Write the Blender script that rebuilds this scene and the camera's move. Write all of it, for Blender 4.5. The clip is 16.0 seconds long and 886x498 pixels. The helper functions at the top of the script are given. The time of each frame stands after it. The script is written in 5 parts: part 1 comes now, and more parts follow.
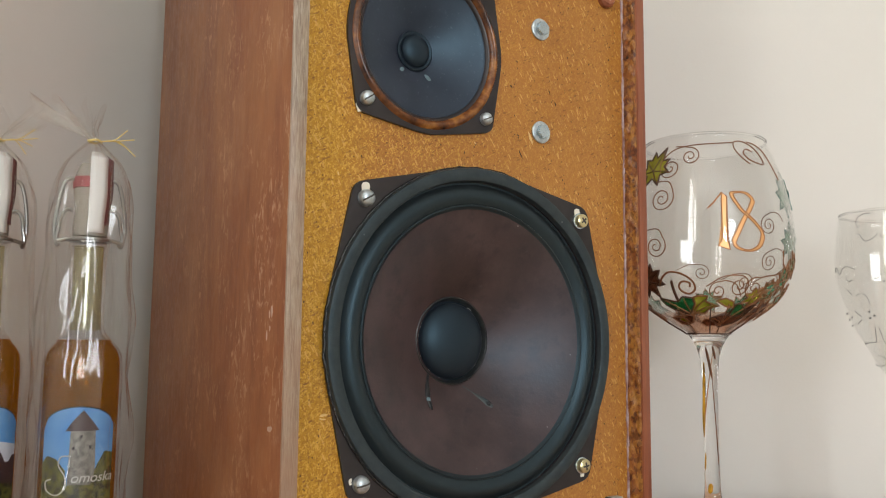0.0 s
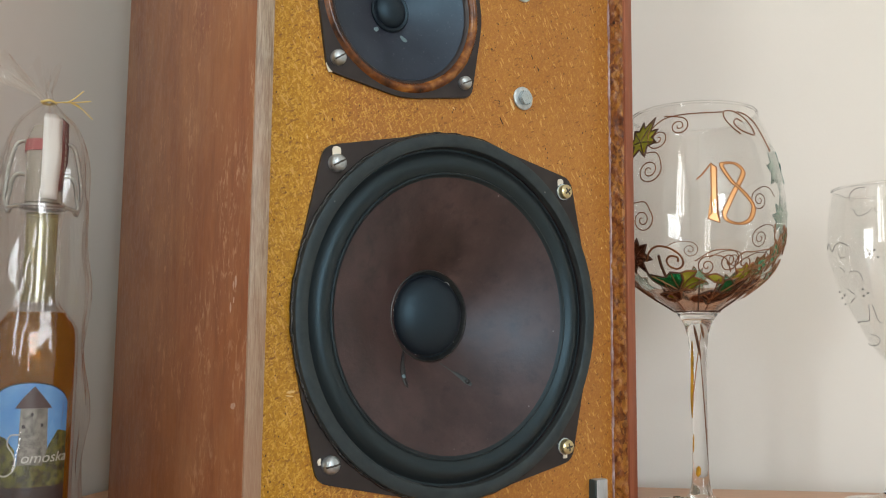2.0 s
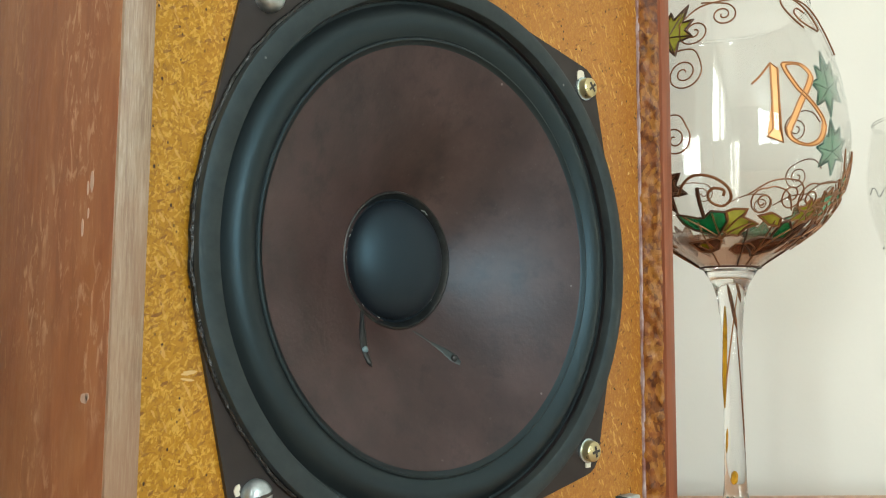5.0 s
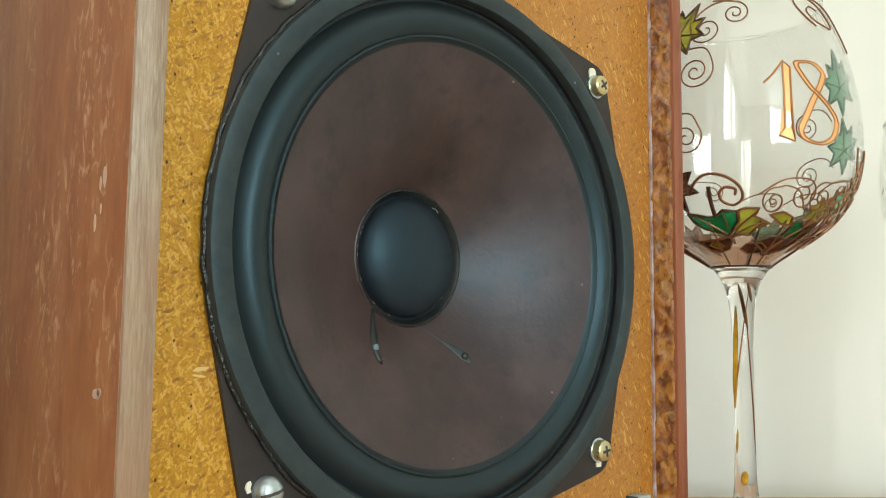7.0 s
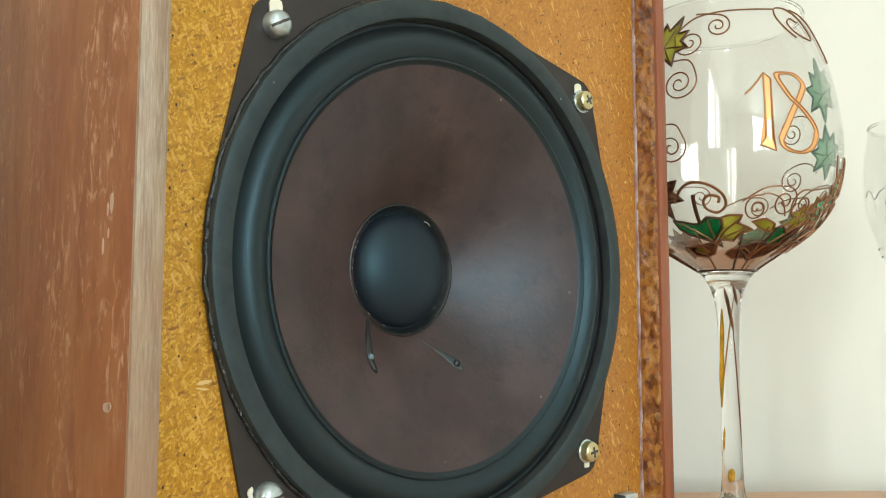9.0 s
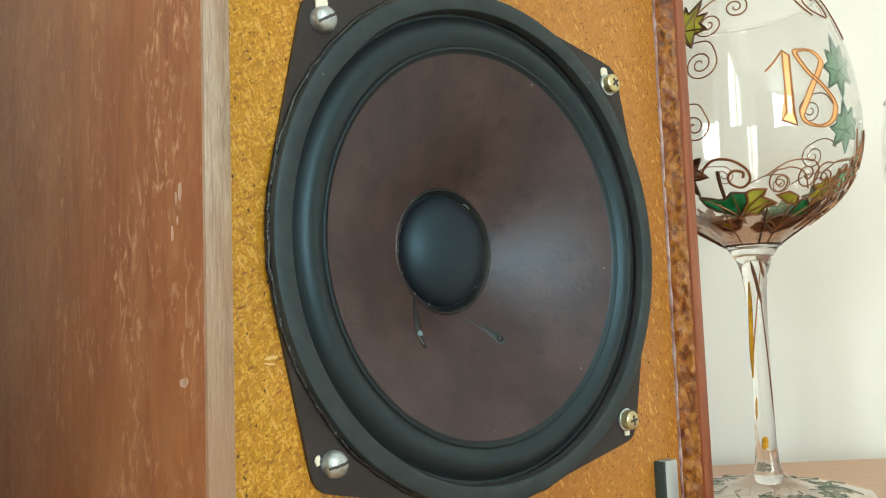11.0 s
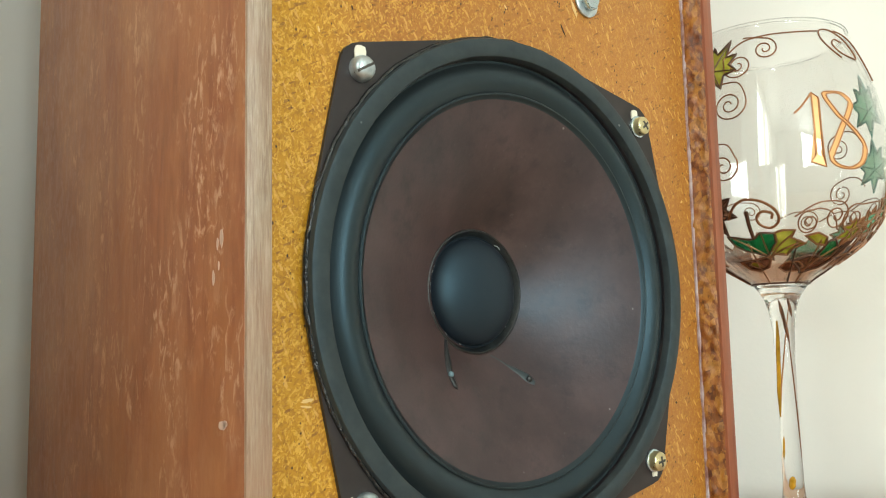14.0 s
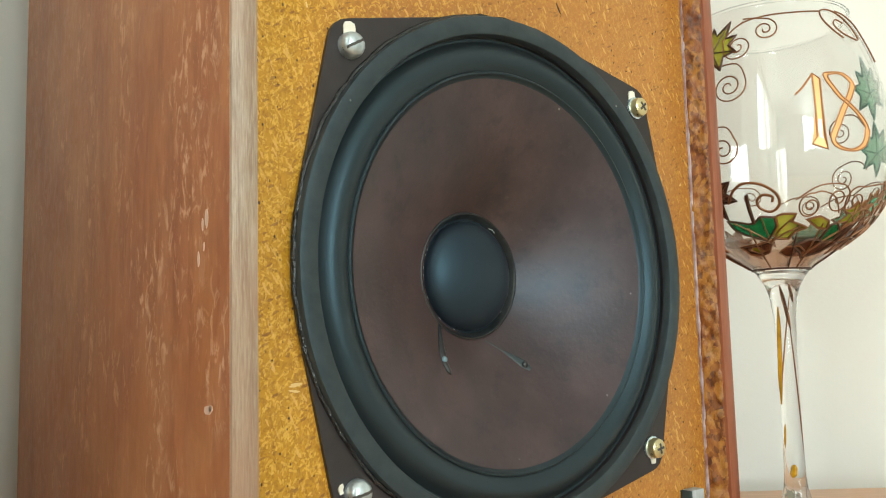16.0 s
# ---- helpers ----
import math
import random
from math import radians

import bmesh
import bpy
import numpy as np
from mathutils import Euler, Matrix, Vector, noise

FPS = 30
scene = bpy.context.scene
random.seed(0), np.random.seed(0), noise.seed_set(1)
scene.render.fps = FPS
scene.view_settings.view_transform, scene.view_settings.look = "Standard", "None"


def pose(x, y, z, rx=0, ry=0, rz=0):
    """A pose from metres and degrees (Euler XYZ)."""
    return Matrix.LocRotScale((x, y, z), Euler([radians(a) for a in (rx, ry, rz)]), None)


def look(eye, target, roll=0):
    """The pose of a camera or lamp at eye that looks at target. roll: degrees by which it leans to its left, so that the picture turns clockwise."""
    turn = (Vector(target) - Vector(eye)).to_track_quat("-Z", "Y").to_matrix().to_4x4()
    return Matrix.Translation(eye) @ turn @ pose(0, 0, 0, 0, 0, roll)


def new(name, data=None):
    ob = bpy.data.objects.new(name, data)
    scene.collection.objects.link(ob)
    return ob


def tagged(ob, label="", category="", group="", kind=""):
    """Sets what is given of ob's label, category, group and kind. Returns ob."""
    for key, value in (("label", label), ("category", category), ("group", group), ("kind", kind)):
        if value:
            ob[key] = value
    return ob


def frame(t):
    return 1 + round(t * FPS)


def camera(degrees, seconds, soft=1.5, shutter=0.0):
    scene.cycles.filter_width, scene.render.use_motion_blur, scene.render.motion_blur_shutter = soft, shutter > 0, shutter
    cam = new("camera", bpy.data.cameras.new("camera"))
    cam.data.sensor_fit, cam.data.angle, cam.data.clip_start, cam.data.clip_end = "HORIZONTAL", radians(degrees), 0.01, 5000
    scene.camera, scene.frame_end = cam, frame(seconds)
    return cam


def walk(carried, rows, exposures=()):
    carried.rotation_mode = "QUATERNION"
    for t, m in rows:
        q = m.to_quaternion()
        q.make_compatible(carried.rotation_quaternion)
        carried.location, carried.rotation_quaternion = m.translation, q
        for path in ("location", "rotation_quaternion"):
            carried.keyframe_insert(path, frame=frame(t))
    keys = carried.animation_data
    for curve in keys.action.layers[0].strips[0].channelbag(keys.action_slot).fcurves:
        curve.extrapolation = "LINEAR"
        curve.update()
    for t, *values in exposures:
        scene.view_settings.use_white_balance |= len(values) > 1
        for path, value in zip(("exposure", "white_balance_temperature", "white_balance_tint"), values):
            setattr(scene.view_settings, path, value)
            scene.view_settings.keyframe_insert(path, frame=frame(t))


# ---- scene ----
cam = camera(54.4, 16.0, soft=1.1)
PATH = [
    (0, (-0.274, -0.397, 0.12), (0.787, 1.284, 0.342), 0.5),
    (0.5, (-0.267, -0.396, 0.116), (0.805, 1.278, 0.34), 0.6),
    (1, (-0.27, -0.394, 0.117), (0.795, 1.283, 0.355), 0.8),
    (1.5, (-0.266, -0.391, 0.116), (0.797, 1.287, 0.349), 0.8),
    (2, (-0.255, -0.38, 0.111), (0.828, 1.289, 0.315), 0.5),
    (2.5, (-0.253, -0.379, 0.108), (0.845, 1.28, 0.311), 0.3),
    (3, (-0.247, -0.358, 0.102), (0.866, 1.291, 0.307), -0.0),
    (3.2, (-0.234, -0.322, 0.105), (0.906, 1.311, 0.286), -0.2),
    (3.5, (-0.208, -0.277, 0.112), (1.001, 1.307, 0.284), -0.4),
    (3.7, (-0.198, -0.259, 0.107), (1.049, 1.294, 0.284), -0.4),
    (4, (-0.199, -0.236, 0.099), (1.095, 1.278, 0.286), -0.0),
    (4.2, (-0.196, -0.225, 0.097), (1.11, 1.278, 0.284), 0.1),
    (6.5, (-0.197, -0.225, 0.097), (1.101, 1.285, 0.287), 0.8),
    (7, (-0.197, -0.223, 0.096), (1.099, 1.289, 0.286), 0.6),
    (7.5, (-0.197, -0.224, 0.098), (1.098, 1.289, 0.289), 0.6),
    (8, (-0.196, -0.232, 0.101), (1.091, 1.287, 0.292), 0.4),
    (8.2, (-0.196, -0.232, 0.102), (1.094, 1.286, 0.283), 0.6),
    (10.3, (-0.218, -0.248, 0.099), (1.072, 1.271, 0.274), -1.5),
    (10.5, (-0.216, -0.242, 0.098), (1.072, 1.277, 0.283), -1.7),
    (11, (-0.221, -0.241, 0.093), (1.047, 1.296, 0.27), -2.1),
    (11.5, (-0.219, -0.233, 0.089), (1.053, 1.299, 0.276), -2.2),
    (12, (-0.217, -0.227, 0.086), (1.045, 1.315, 0.262), -1.8),
    (12.5, (-0.222, -0.224, 0.092), (1.027, 1.33, 0.248), -1.7),
    (13, (-0.217, -0.227, 0.094), (1.027, 1.33, 0.258), -1.7),
    (13.5, (-0.224, -0.235, 0.1), (1.011, 1.327, 0.285), -1.4),
    (14, (-0.228, -0.243, 0.102), (1.002, 1.32, 0.32), -1.3),
    (14.5, (-0.225, -0.244, 0.099), (1.002, 1.32, 0.318), -1.4),
    (15, (-0.222, -0.242, 0.096), (1.008, 1.32, 0.308), -1.3),
    (15.5, (-0.222, -0.242, 0.096), (1.01, 1.32, 0.304), -1.4),
    (16, (-0.221, -0.239, 0.098), (1.006, 1.326, 0.305), -1.5),
]
walk(cam, [(t, look(eye, target, roll)) for t, eye, target, roll in PATH],
     [(0.0, -0.29, 6580, 11), (3.0, -0.29, 6580, 9), (4.0, -0.06, 6520, 3), (8.0, 0.12, 6500, -4), (10.5, 0.19, 6500, -3), (16.0, 0.26, 6500, -2)])

# ---------------------------------------------------------------- light
world = bpy.data.worlds.new("sky")
scene.world = world
world.use_nodes = True
wn = world.node_tree.nodes
sky = wn.new("ShaderNodeTexSky")
sky.sky_type, sky.sun_disc, sky.sun_elevation, sky.sun_rotation = "NISHITA", False, radians(40), radians(120)
wn["Background"].inputs["Strength"].default_value = 0.1
world.node_tree.links.new(sky.outputs["Color"], wn["Background"].inputs["Color"])

# plan of the corner: the two walls behind the board, and the way along each from the corner
WR = Vector((math.cos(radians(-38)), math.sin(radians(-38)), 0))      # along the right-hand wall
WL = Vector((-math.cos(radians(42)), -math.sin(radians(42)), 0))      # along the window wall
NR = Vector((WR.y, -WR.x, 0))                                          # both normals point into the room
NL = Vector((-WL.y, WL.x, 0))
FLOOR, CEIL = -1.15, 1.40


def meet(p, d, q, e):
    """Where two lines in the plan cross."""
    k = d.x * e.y - d.y * e.x
    s = ((q.x - p.x) * e.y - (q.y - p.y) * e.x) / k
    return p + d * s


EDGE_R, EDGE_L = Vector((0.229, 0.100, 0)), Vector((-0.131, 0.266, 0))
CORNER = meet(EDGE_R - NR * 0.066, WR, EDGE_L - NL * 0.030, WL)

LEN_L, LEN_R = 3.4, 3.8          # lengths of the two walls


def window_light(middle, into, wide, high, power, color):
    """The sky's light, in a window's opening."""
    lamp = bpy.data.lights.new("window_light", "AREA")
    lamp.shape, lamp.size, lamp.size_y, lamp.energy, lamp.color = "RECTANGLE", wide, high, power, color
    new("window_light", lamp).matrix_world = look(middle - into * 0.10, middle + into, 0)


window_light(CORNER + WL * 1.62 + Vector((0, 0, 0.70)), NL, 1.15, 1.20, 34.0, (1.0, 0.97, 0.92))
window_light(CORNER + WL * LEN_L + WR * 2.10 + Vector((0, 0, 0.64)), -WL, 1.30, 1.35, 74.0, (0.90, 0.965, 1.0))

# ---------------------------------------------------------------- materials


class Mat:
    """A node material with a Principled shader and a few short cuts."""

    def __init__(self, name, color=(0.5, 0.5, 0.5), rough=0.5, metal=0.0, **more):
        self.m = bpy.data.materials.new(name)
        self.m.use_nodes = True
        self.t = self.m.node_tree
        self.b = self.t.nodes["Principled BSDF"]
        self.set("Base Color", (*color, 1)), self.set("Roughness", rough), self.set("Metallic", metal)
        for k, v in more.items():
            self.set(k.replace("_", " "), v)

    def set(self, key, value):
        if hasattr(value, "is_linked"):
            self.t.links.new(value, self.b.inputs[key])
        else:
            self.b.inputs[key].default_value = value

    def node(self, kind, ins=None, **props):
        n = self.t.nodes.new("ShaderNode" + kind)
        for k, v in props.items():
            setattr(n, k, v)
        for k, v in (ins or {}).items():
            if hasattr(v, "is_linked"):
                self.t.links.new(v, n.inputs[k])
            else:
                n.inputs[k].default_value = v
        return n

    def coords(self, scale=(1, 1, 1), turn=(0, 0, 0)):
        c = self.node("TexCoord").outputs["Object"]
        if any(turn):
            c = self.node("Mapping", {"Vector": c, "Rotation": turn}).outputs["Vector"]
        return self.node("Mapping", {"Vector": c, "Scale": scale}).outputs["Vector"]

    def noise(self, scale, detail=4, rough=0.55, vec=None, dist=0.0):
        ins = {"Scale": scale, "Detail": detail, "Roughness": rough, "Distortion": dist}
        ins["Vector"] = vec if vec is not None else self.coords()
        return self.node("TexNoise", ins).outputs["Fac"]

    def ramp(self, fac, *stops, ease="LINEAR"):
        n = self.node("ValToRGB", {"Fac": fac})
        n.color_ramp.interpolation = ease
        e = n.color_ramp.elements
        while len(e) < len(stops):
            e.new(0.5)
        for el, (p, c) in zip(e, stops):
            el.position = p
            el.color = (c, c, c, 1) if isinstance(c, (int, float)) else (*c, 1)
        return n.outputs["Color"]

    def mix(self, fac, a, b, mode="MIX"):
        n = self.node("Mix", data_type="RGBA", blend_type=mode)
        for i, v in ((0, fac), (6, a), (7, b)):
            if hasattr(v, "is_linked"):
                self.t.links.new(v, n.inputs[i])
            else:
                n.inputs[i].default_value = (*v, 1) if isinstance(v, tuple) else v
        return n.outputs[2]

    def gloss_rise(self, least, normal=None):
        """Schlick's rise of the gloss towards grazing angles, alike on both sides of a thin sheet."""
        ins = {"Blend": 0.5}
        if normal is not None:
            ins["Normal"] = normal
        f = self.node("LayerWeight", ins).outputs["Facing"]
        p = self.node("Math", {0: f, 1: 5.0}, operation="POWER").outputs[0]
        return self.node("Math", {0: p, 1: 1 - least, 2: least}, operation="MULTIPLY_ADD").outputs[0]

    def bump(self, height, strength=0.3, dist=0.001):
        self.set("Normal", self.node("Bump", {"Height": height, "Strength": strength, "Distance": dist}).outputs["Normal"])


# painted plaster
plaster = Mat("plaster", (0.785, 0.765, 0.70), 0.75)
plaster.set("Base Color", plaster.ramp(plaster.noise(3, 5), (0.3, (0.735, 0.712, 0.665)), (0.7, (0.772, 0.750, 0.708))))
plaster.bump(plaster.noise(350, 3), 0.12, 0.0006)
white_paint = Mat("white_paint", (0.8, 0.8, 0.78), 0.4)
floor_wood = Mat("floor_wood", (0.3, 0.19, 0.1), 0.45)
floor_wood.set("Base Color", floor_wood.ramp(floor_wood.noise(6, 6, vec=floor_wood.coords((1, 8, 1))), (0.3, (0.42, 0.29, 0.18)), (0.7, (0.60, 0.45, 0.30))))

# light wooden board
board_mat = Mat("board_wood", (0.55, 0.33, 0.2), 0.38)
_g = board_mat.noise(40, 6, 0.6, board_mat.coords((1, 9, 1), (0, 0, radians(38))))
board_mat.set("Base Color", board_mat.ramp(_g, (0.3, (0.50, 0.27, 0.15)), (0.7, (0.62, 0.37, 0.22))))

# mahogany veneer, grain upright, short pale flecks and scuffs
veneer = Mat("mahogany_veneer", (0.25, 0.09, 0.04), 0.42)
_grain = veneer.noise(9, 6, 0.6, veneer.coords((20, 20, 4.5)), 0.4)
_broad = veneer.noise(11, 4, 0.55, veneer.coords((3.2, 3.2, 0.9)))
_c = veneer.ramp(_grain, (0.25, (0.225, 0.072, 0.029)), (0.5, (0.285, 0.098, 0.039)), (0.78, (0.36, 0.140, 0.058)))
_c = veneer.mix(veneer.ramp(_broad, (0.42, 0.0), (0.68, 0.55)), _c, (0.39, 0.165, 0.060))
_c = veneer.mix(veneer.ramp(_broad, (0.26, 0.55), (0.42, 0.0)), _c, (0.26, 0.080, 0.036))
_fleck = veneer.noise(46, 5, 0.66, veneer.coords((5.0, 5.0, 2.4)), 0.9)
_where = veneer.noise(26, 3, 0.5)
_fl = veneer.node("Math", {0: veneer.ramp(_fleck, (0.51, 0.0), (0.64, 0.7)), 1: veneer.ramp(_where, (0.42, 0.1), (0.60, 1.0))}, operation="MULTIPLY").outputs[0]
_c = veneer.mix(veneer.ramp(veneer.noise(14, 5, 0.62, veneer.coords((1.6, 1.6, 1)), 0.8), (0.50, 0.0), (0.72, 0.40)), _c, (0.46, 0.235, 0.115))
_c = veneer.mix(_fl, _c, (0.58, 0.36, 0.225))
_line = veneer.noise(40, 3, 0.5, veneer.coords((10, 10, 0.35)))
_c = veneer.mix(veneer.ramp(_line, (0.66, 0.0), (0.76, 0.3)), _c, (0.22, 0.070, 0.030))
veneer.set("Base Color", _c)
veneer.set("Roughness", veneer.ramp(_fleck, (0.4, 0.36), (0.7, 0.55)))
veneer.bump(_grain, 0.12, 0.0005)

# worn, greyed front edge of the left panel
worn_edge = Mat("worn_edge", (0.36, 0.28, 0.22), 0.30)
_v = worn_edge.coords((30, 30, 4.0))
_grain = worn_edge.noise(10, 7, 0.65, _v, 0.3)
_c = worn_edge.ramp(_grain, (0.3, (0.20, 0.135, 0.092)), (0.55, (0.33, 0.255, 0.185)), (0.75, (0.46, 0.385, 0.305)))
_fine = worn_edge.noise(60, 5, 0.7, worn_edge.coords((28, 28, 1.6)))
_c = worn_edge.mix(worn_edge.ramp(_fine, (0.50, 0.0), (0.66, 0.6)), _c, (0.53, 0.46, 0.37))
_c = worn_edge.mix(worn_edge.ramp(_fine, (0.32, 0.55), (0.46, 0.0)), _c, (0.15, 0.09, 0.06))
_c = worn_edge.mix(worn_edge.ramp(worn_edge.noise(22, 4, 0.6, worn_edge.coords((1, 1, 0.5))), (0.42, 0.0), (0.62, 0.7)), _c, (0.34, 0.20, 0.13))
worn_edge.set("Base Color", _c)
worn_edge.bump(_fine, 0.35, 0.0007)

# red-stained front edge of the right panel
red_edge = Mat("red_edge", (0.22, 0.06, 0.03), 0.4)
_grain = red_edge.noise(10, 6, 0.6, red_edge.coords((25, 25, 1.2)))
red_edge.set("Base Color", red_edge.ramp(_grain, (0.3, (0.20, 0.055, 0.025)), (0.7, (0.32, 0.11, 0.055))))
red_edge.bump(_grain, 0.15, 0.0005)

# bare varnished chipboard: two layers of flattened chips, dark specks
chip = Mat("chipboard", (0.42, 0.2, 0.05), 0.4)
_w = chip.noise(12, 4, 0.55)
_c = chip.ramp(_w, (0.35, (0.325, 0.120, 0.022)), (0.68, (0.395, 0.162, 0.032)))
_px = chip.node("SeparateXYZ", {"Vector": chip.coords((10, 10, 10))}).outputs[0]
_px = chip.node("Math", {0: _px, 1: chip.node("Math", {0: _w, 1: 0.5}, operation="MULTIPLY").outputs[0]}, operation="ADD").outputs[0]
# left strip yellower: glare and colour cast put into the base colour
_edge_mix = chip.node("MapRange", {"Value": _px, "From Min": -0.40, "From Max": -0.72, "To Min": 0.0, "To Max": 0.9}).outputs[0]
_c = chip.mix(_edge_mix, _c, (0.43, 0.215, 0.003))
# narrow right strip, darker and browner
_edge_mix = chip.node("MapRange", {"Value": _px, "From Min": 1.24, "From Max": 1.32, "To Min": 0.0, "To Max": 0.6}).outputs[0]
_c = chip.mix(_edge_mix, _c, (0.31, 0.105, 0.008))
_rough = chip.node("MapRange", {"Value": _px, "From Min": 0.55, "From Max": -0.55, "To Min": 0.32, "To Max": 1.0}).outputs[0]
for _s, _m, _r in ((1250.0, (1, 1, 0.34), 0.25), (1650.0, (1, 1, 0.32), -0.85), (1900.0, (1, 1, 0.45), 1.25), (2300.0, (1, 1, 0.40), -0.3)):
    _vo = chip.node("TexVoronoi", {"Vector": chip.coords(_m, (0, _r, 0)), "Scale": _s})
    _k = chip.node("SeparateColor", {"Color": _vo.outputs["Color"]}).outputs[0]
    _lt = chip.node("Math", {0: chip.ramp(_k, (0.86, 0.0), (0.97, 0.66)), 1: _rough}, operation="MULTIPLY").outputs[0]
    _dk = chip.node("Math", {0: chip.ramp(_k, (0.04, 0.38), (0.14, 0.0)), 1: _rough}, operation="MULTIPLY").outputs[0]
    _c = chip.mix(_lt, _c, (0.66, 0.39, 0.070))
    _c = chip.mix(_dk, _c, (0.20, 0.070, 0.006))
_vo = chip.node("TexVoronoi", {"Vector": chip.coords((1, 1, 0.26), (0, 0.5, 0)), "Scale": 1500.0})
_k = chip.node("SeparateColor", {"Color": _vo.outputs["Color"]}).outputs[1]
_c = chip.mix(chip.ramp(_k, (0.955, 0.0), (0.975, 0.75)), _c, (0.62, 0.36, 0.10))
_vo = chip.node("TexVoronoi", {"Vector": chip.coords((1, 1, 0.34), (0, -1.1, 0)), "Scale": 1500.0})
_k = chip.node("SeparateColor", {"Color": _vo.outputs["Color"]}).outputs[1]
_c = chip.mix(chip.ramp(_k, (0.962, 0.0), (0.98, 0.7)), _c, (0.17, 0.055, 0.012))
_c = chip.mix(chip.ramp(chip.noise(500, 4, 0.65), (0.42, 0.0), (0.72, 0.28)), _c, (0.55, 0.28, 0.04))
_d = chip.node("TexVoronoi", {"Vector": chip.coords((1, 1, 0.6)), "Scale": 480.0}).outputs["Distance"]
_dk = chip.noise(170, 3, 0.6)
_spot = chip.node("Math", {0: chip.ramp(_d, (0.13, 1.0), (0.20, 0.0)), 1: chip.ramp(_dk, (0.51, 0.0), (0.57, 1.0))}, operation="MULTIPLY").outputs[0]
_c = chip.mix(_spot, _c, (0.045, 0.016, 0.006))
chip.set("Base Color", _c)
chip.set("Roughness", chip.ramp(_w, (0.3, 0.28), (0.7, 0.40)))
chip.bump(chip.noise(1100, 3, 0.6, chip.coords((1, 1, 0.6))), 0.30, 0.0005)

# torn inner face of the right panel: splinters under varnish
torn = Mat("torn_chipboard", (0.25, 0.08, 0.03), 0.36)
_a = torn.noise(150, 4, 0.6, torn.coords((1, 1.2, 0.8)), 0.6)
_c = torn.ramp(_a, (0.34, (0.085, 0.020, 0.006)), (0.48, (0.215, 0.064, 0.012)), (0.64, (0.31, 0.115, 0.020)))
_hs = None
for _s, _r in ((330.0, 0.6), (480.0, -0.8), (760.0, 0.2)):
    _vo = torn.node("TexVoronoi", {"Vector": torn.coords((1, 1, 0.42), (_r, 0, 0)), "Scale": _s}).outputs["Color"]
    _k = torn.node("SeparateColor", {"Color": _vo}).outputs[0]
    _c = torn.mix(torn.ramp(_k, (0.72, 0.0), (0.95, 0.42)), _c, (0.44, 0.205, 0.038))
    _c = torn.mix(torn.ramp(_k, (0.05, 0.45), (0.18, 0.0)), _c, (0.055, 0.012, 0.005))
    _hs = _k if _hs is None else torn.node("Math", {0: _hs, 1: _k}, operation="ADD").outputs[0]
torn.set("Base Color", _c)
torn.bump(_hs, 0.7, 0.0011)
glue = Mat("old_glue", (0.36, 0.27, 0.28), 0.3)
glue.set("Base Color", glue.ramp(glue.noise(120, 4), (0.35, (0.20, 0.09, 0.075)), (0.65, (0.45, 0.36, 0.37))))

# loudspeaker parts
frame_black = Mat("frame_black", (0.014, 0.011, 0.012), 0.42)
frame_black.set("Base Color", frame_black.ramp(frame_black.noise(90, 4), (0.3, (0.013, 0.010, 0.011)), (0.75, (0.025, 0.019, 0.020))))
gasket = Mat("gasket_rubber", (0.016, 0.017, 0.018), 0.50)
_a = gasket.noise(160, 5, 0.6)
gasket.set("Base Color", gasket.ramp(_a, (0.3, (0.021, 0.023, 0.023)), (0.72, (0.038, 0.041, 0.040))))
gasket.set("Roughness", gasket.ramp(gasket.noise(40, 3), (0.3, 0.42), (0.7, 0.6)))
_sp = gasket.node("TexVoronoi", {"Vector": gasket.coords(), "Scale": 130.0}).outputs["Distance"]
_on = gasket.noise(60, 2)
_k = gasket.node("Math", {0: gasket.ramp(_sp, (0.05, 1.0), (0.09, 0.0)), 1: gasket.ramp(_on, (0.60, 0.0), (0.64, 0.7))}, operation="MULTIPLY").outputs[0]
gasket.set("Base Color", gasket.mix(_k, gasket.ramp(_a, (0.3, (0.021, 0.023, 0.023)), (0.72, (0.038, 0.041, 0.040))), (0.30, 0.31, 0.30)))
gasket.bump(_a, 0.15, 0.0004)
surround_mat = Mat("surround_rubber", (0.016, 0.019, 0.020), 0.42)
surround_mat.bump(surround_mat.noise(200, 3), 0.06, 0.0003)
cone_mat = Mat("paper_cone", (0.05, 0.033, 0.03), 0.42)
_a = cone_mat.noise(500, 3, 0.6)
_b = cone_mat.noise(28, 5, 0.6)
_c = cone_mat.ramp(_b, (0.3, (0.041, 0.0215, 0.0190)), (0.7, (0.070, 0.037, 0.033)))
_c = cone_mat.mix(cone_mat.ramp(_a, (0.66, 0.0), (0.74, 0.3)), _c, (0.10, 0.08, 0.08))
_sp = cone_mat.node("TexVoronoi", {"Vector": cone_mat.coords(), "Scale": 95.0}).outputs["Distance"]
_on = cone_mat.noise(50, 2)
_k = cone_mat.node("Math", {0: cone_mat.ramp(_sp, (0.035, 1.0), (0.06, 0.0)), 1: cone_mat.ramp(_on, (0.58, 0.0), (0.62, 0.6))}, operation="MULTIPLY").outputs[0]
_c = cone_mat.mix(_k, _c, (0.30, 0.28, 0.27))
_st = cone_mat.noise(30, 6, 0.68)
_c = cone_mat.mix(cone_mat.ramp(_st, (0.45, 0.0), (0.72, 0.65)), _c, (0.090, 0.054, 0.051))
_c = cone_mat.mix(cone_mat.ramp(cone_mat.noise(75, 5, 0.7), (0.30, 0.55), (0.48, 0.0)), _c, (0.022, 0.012, 0.011))
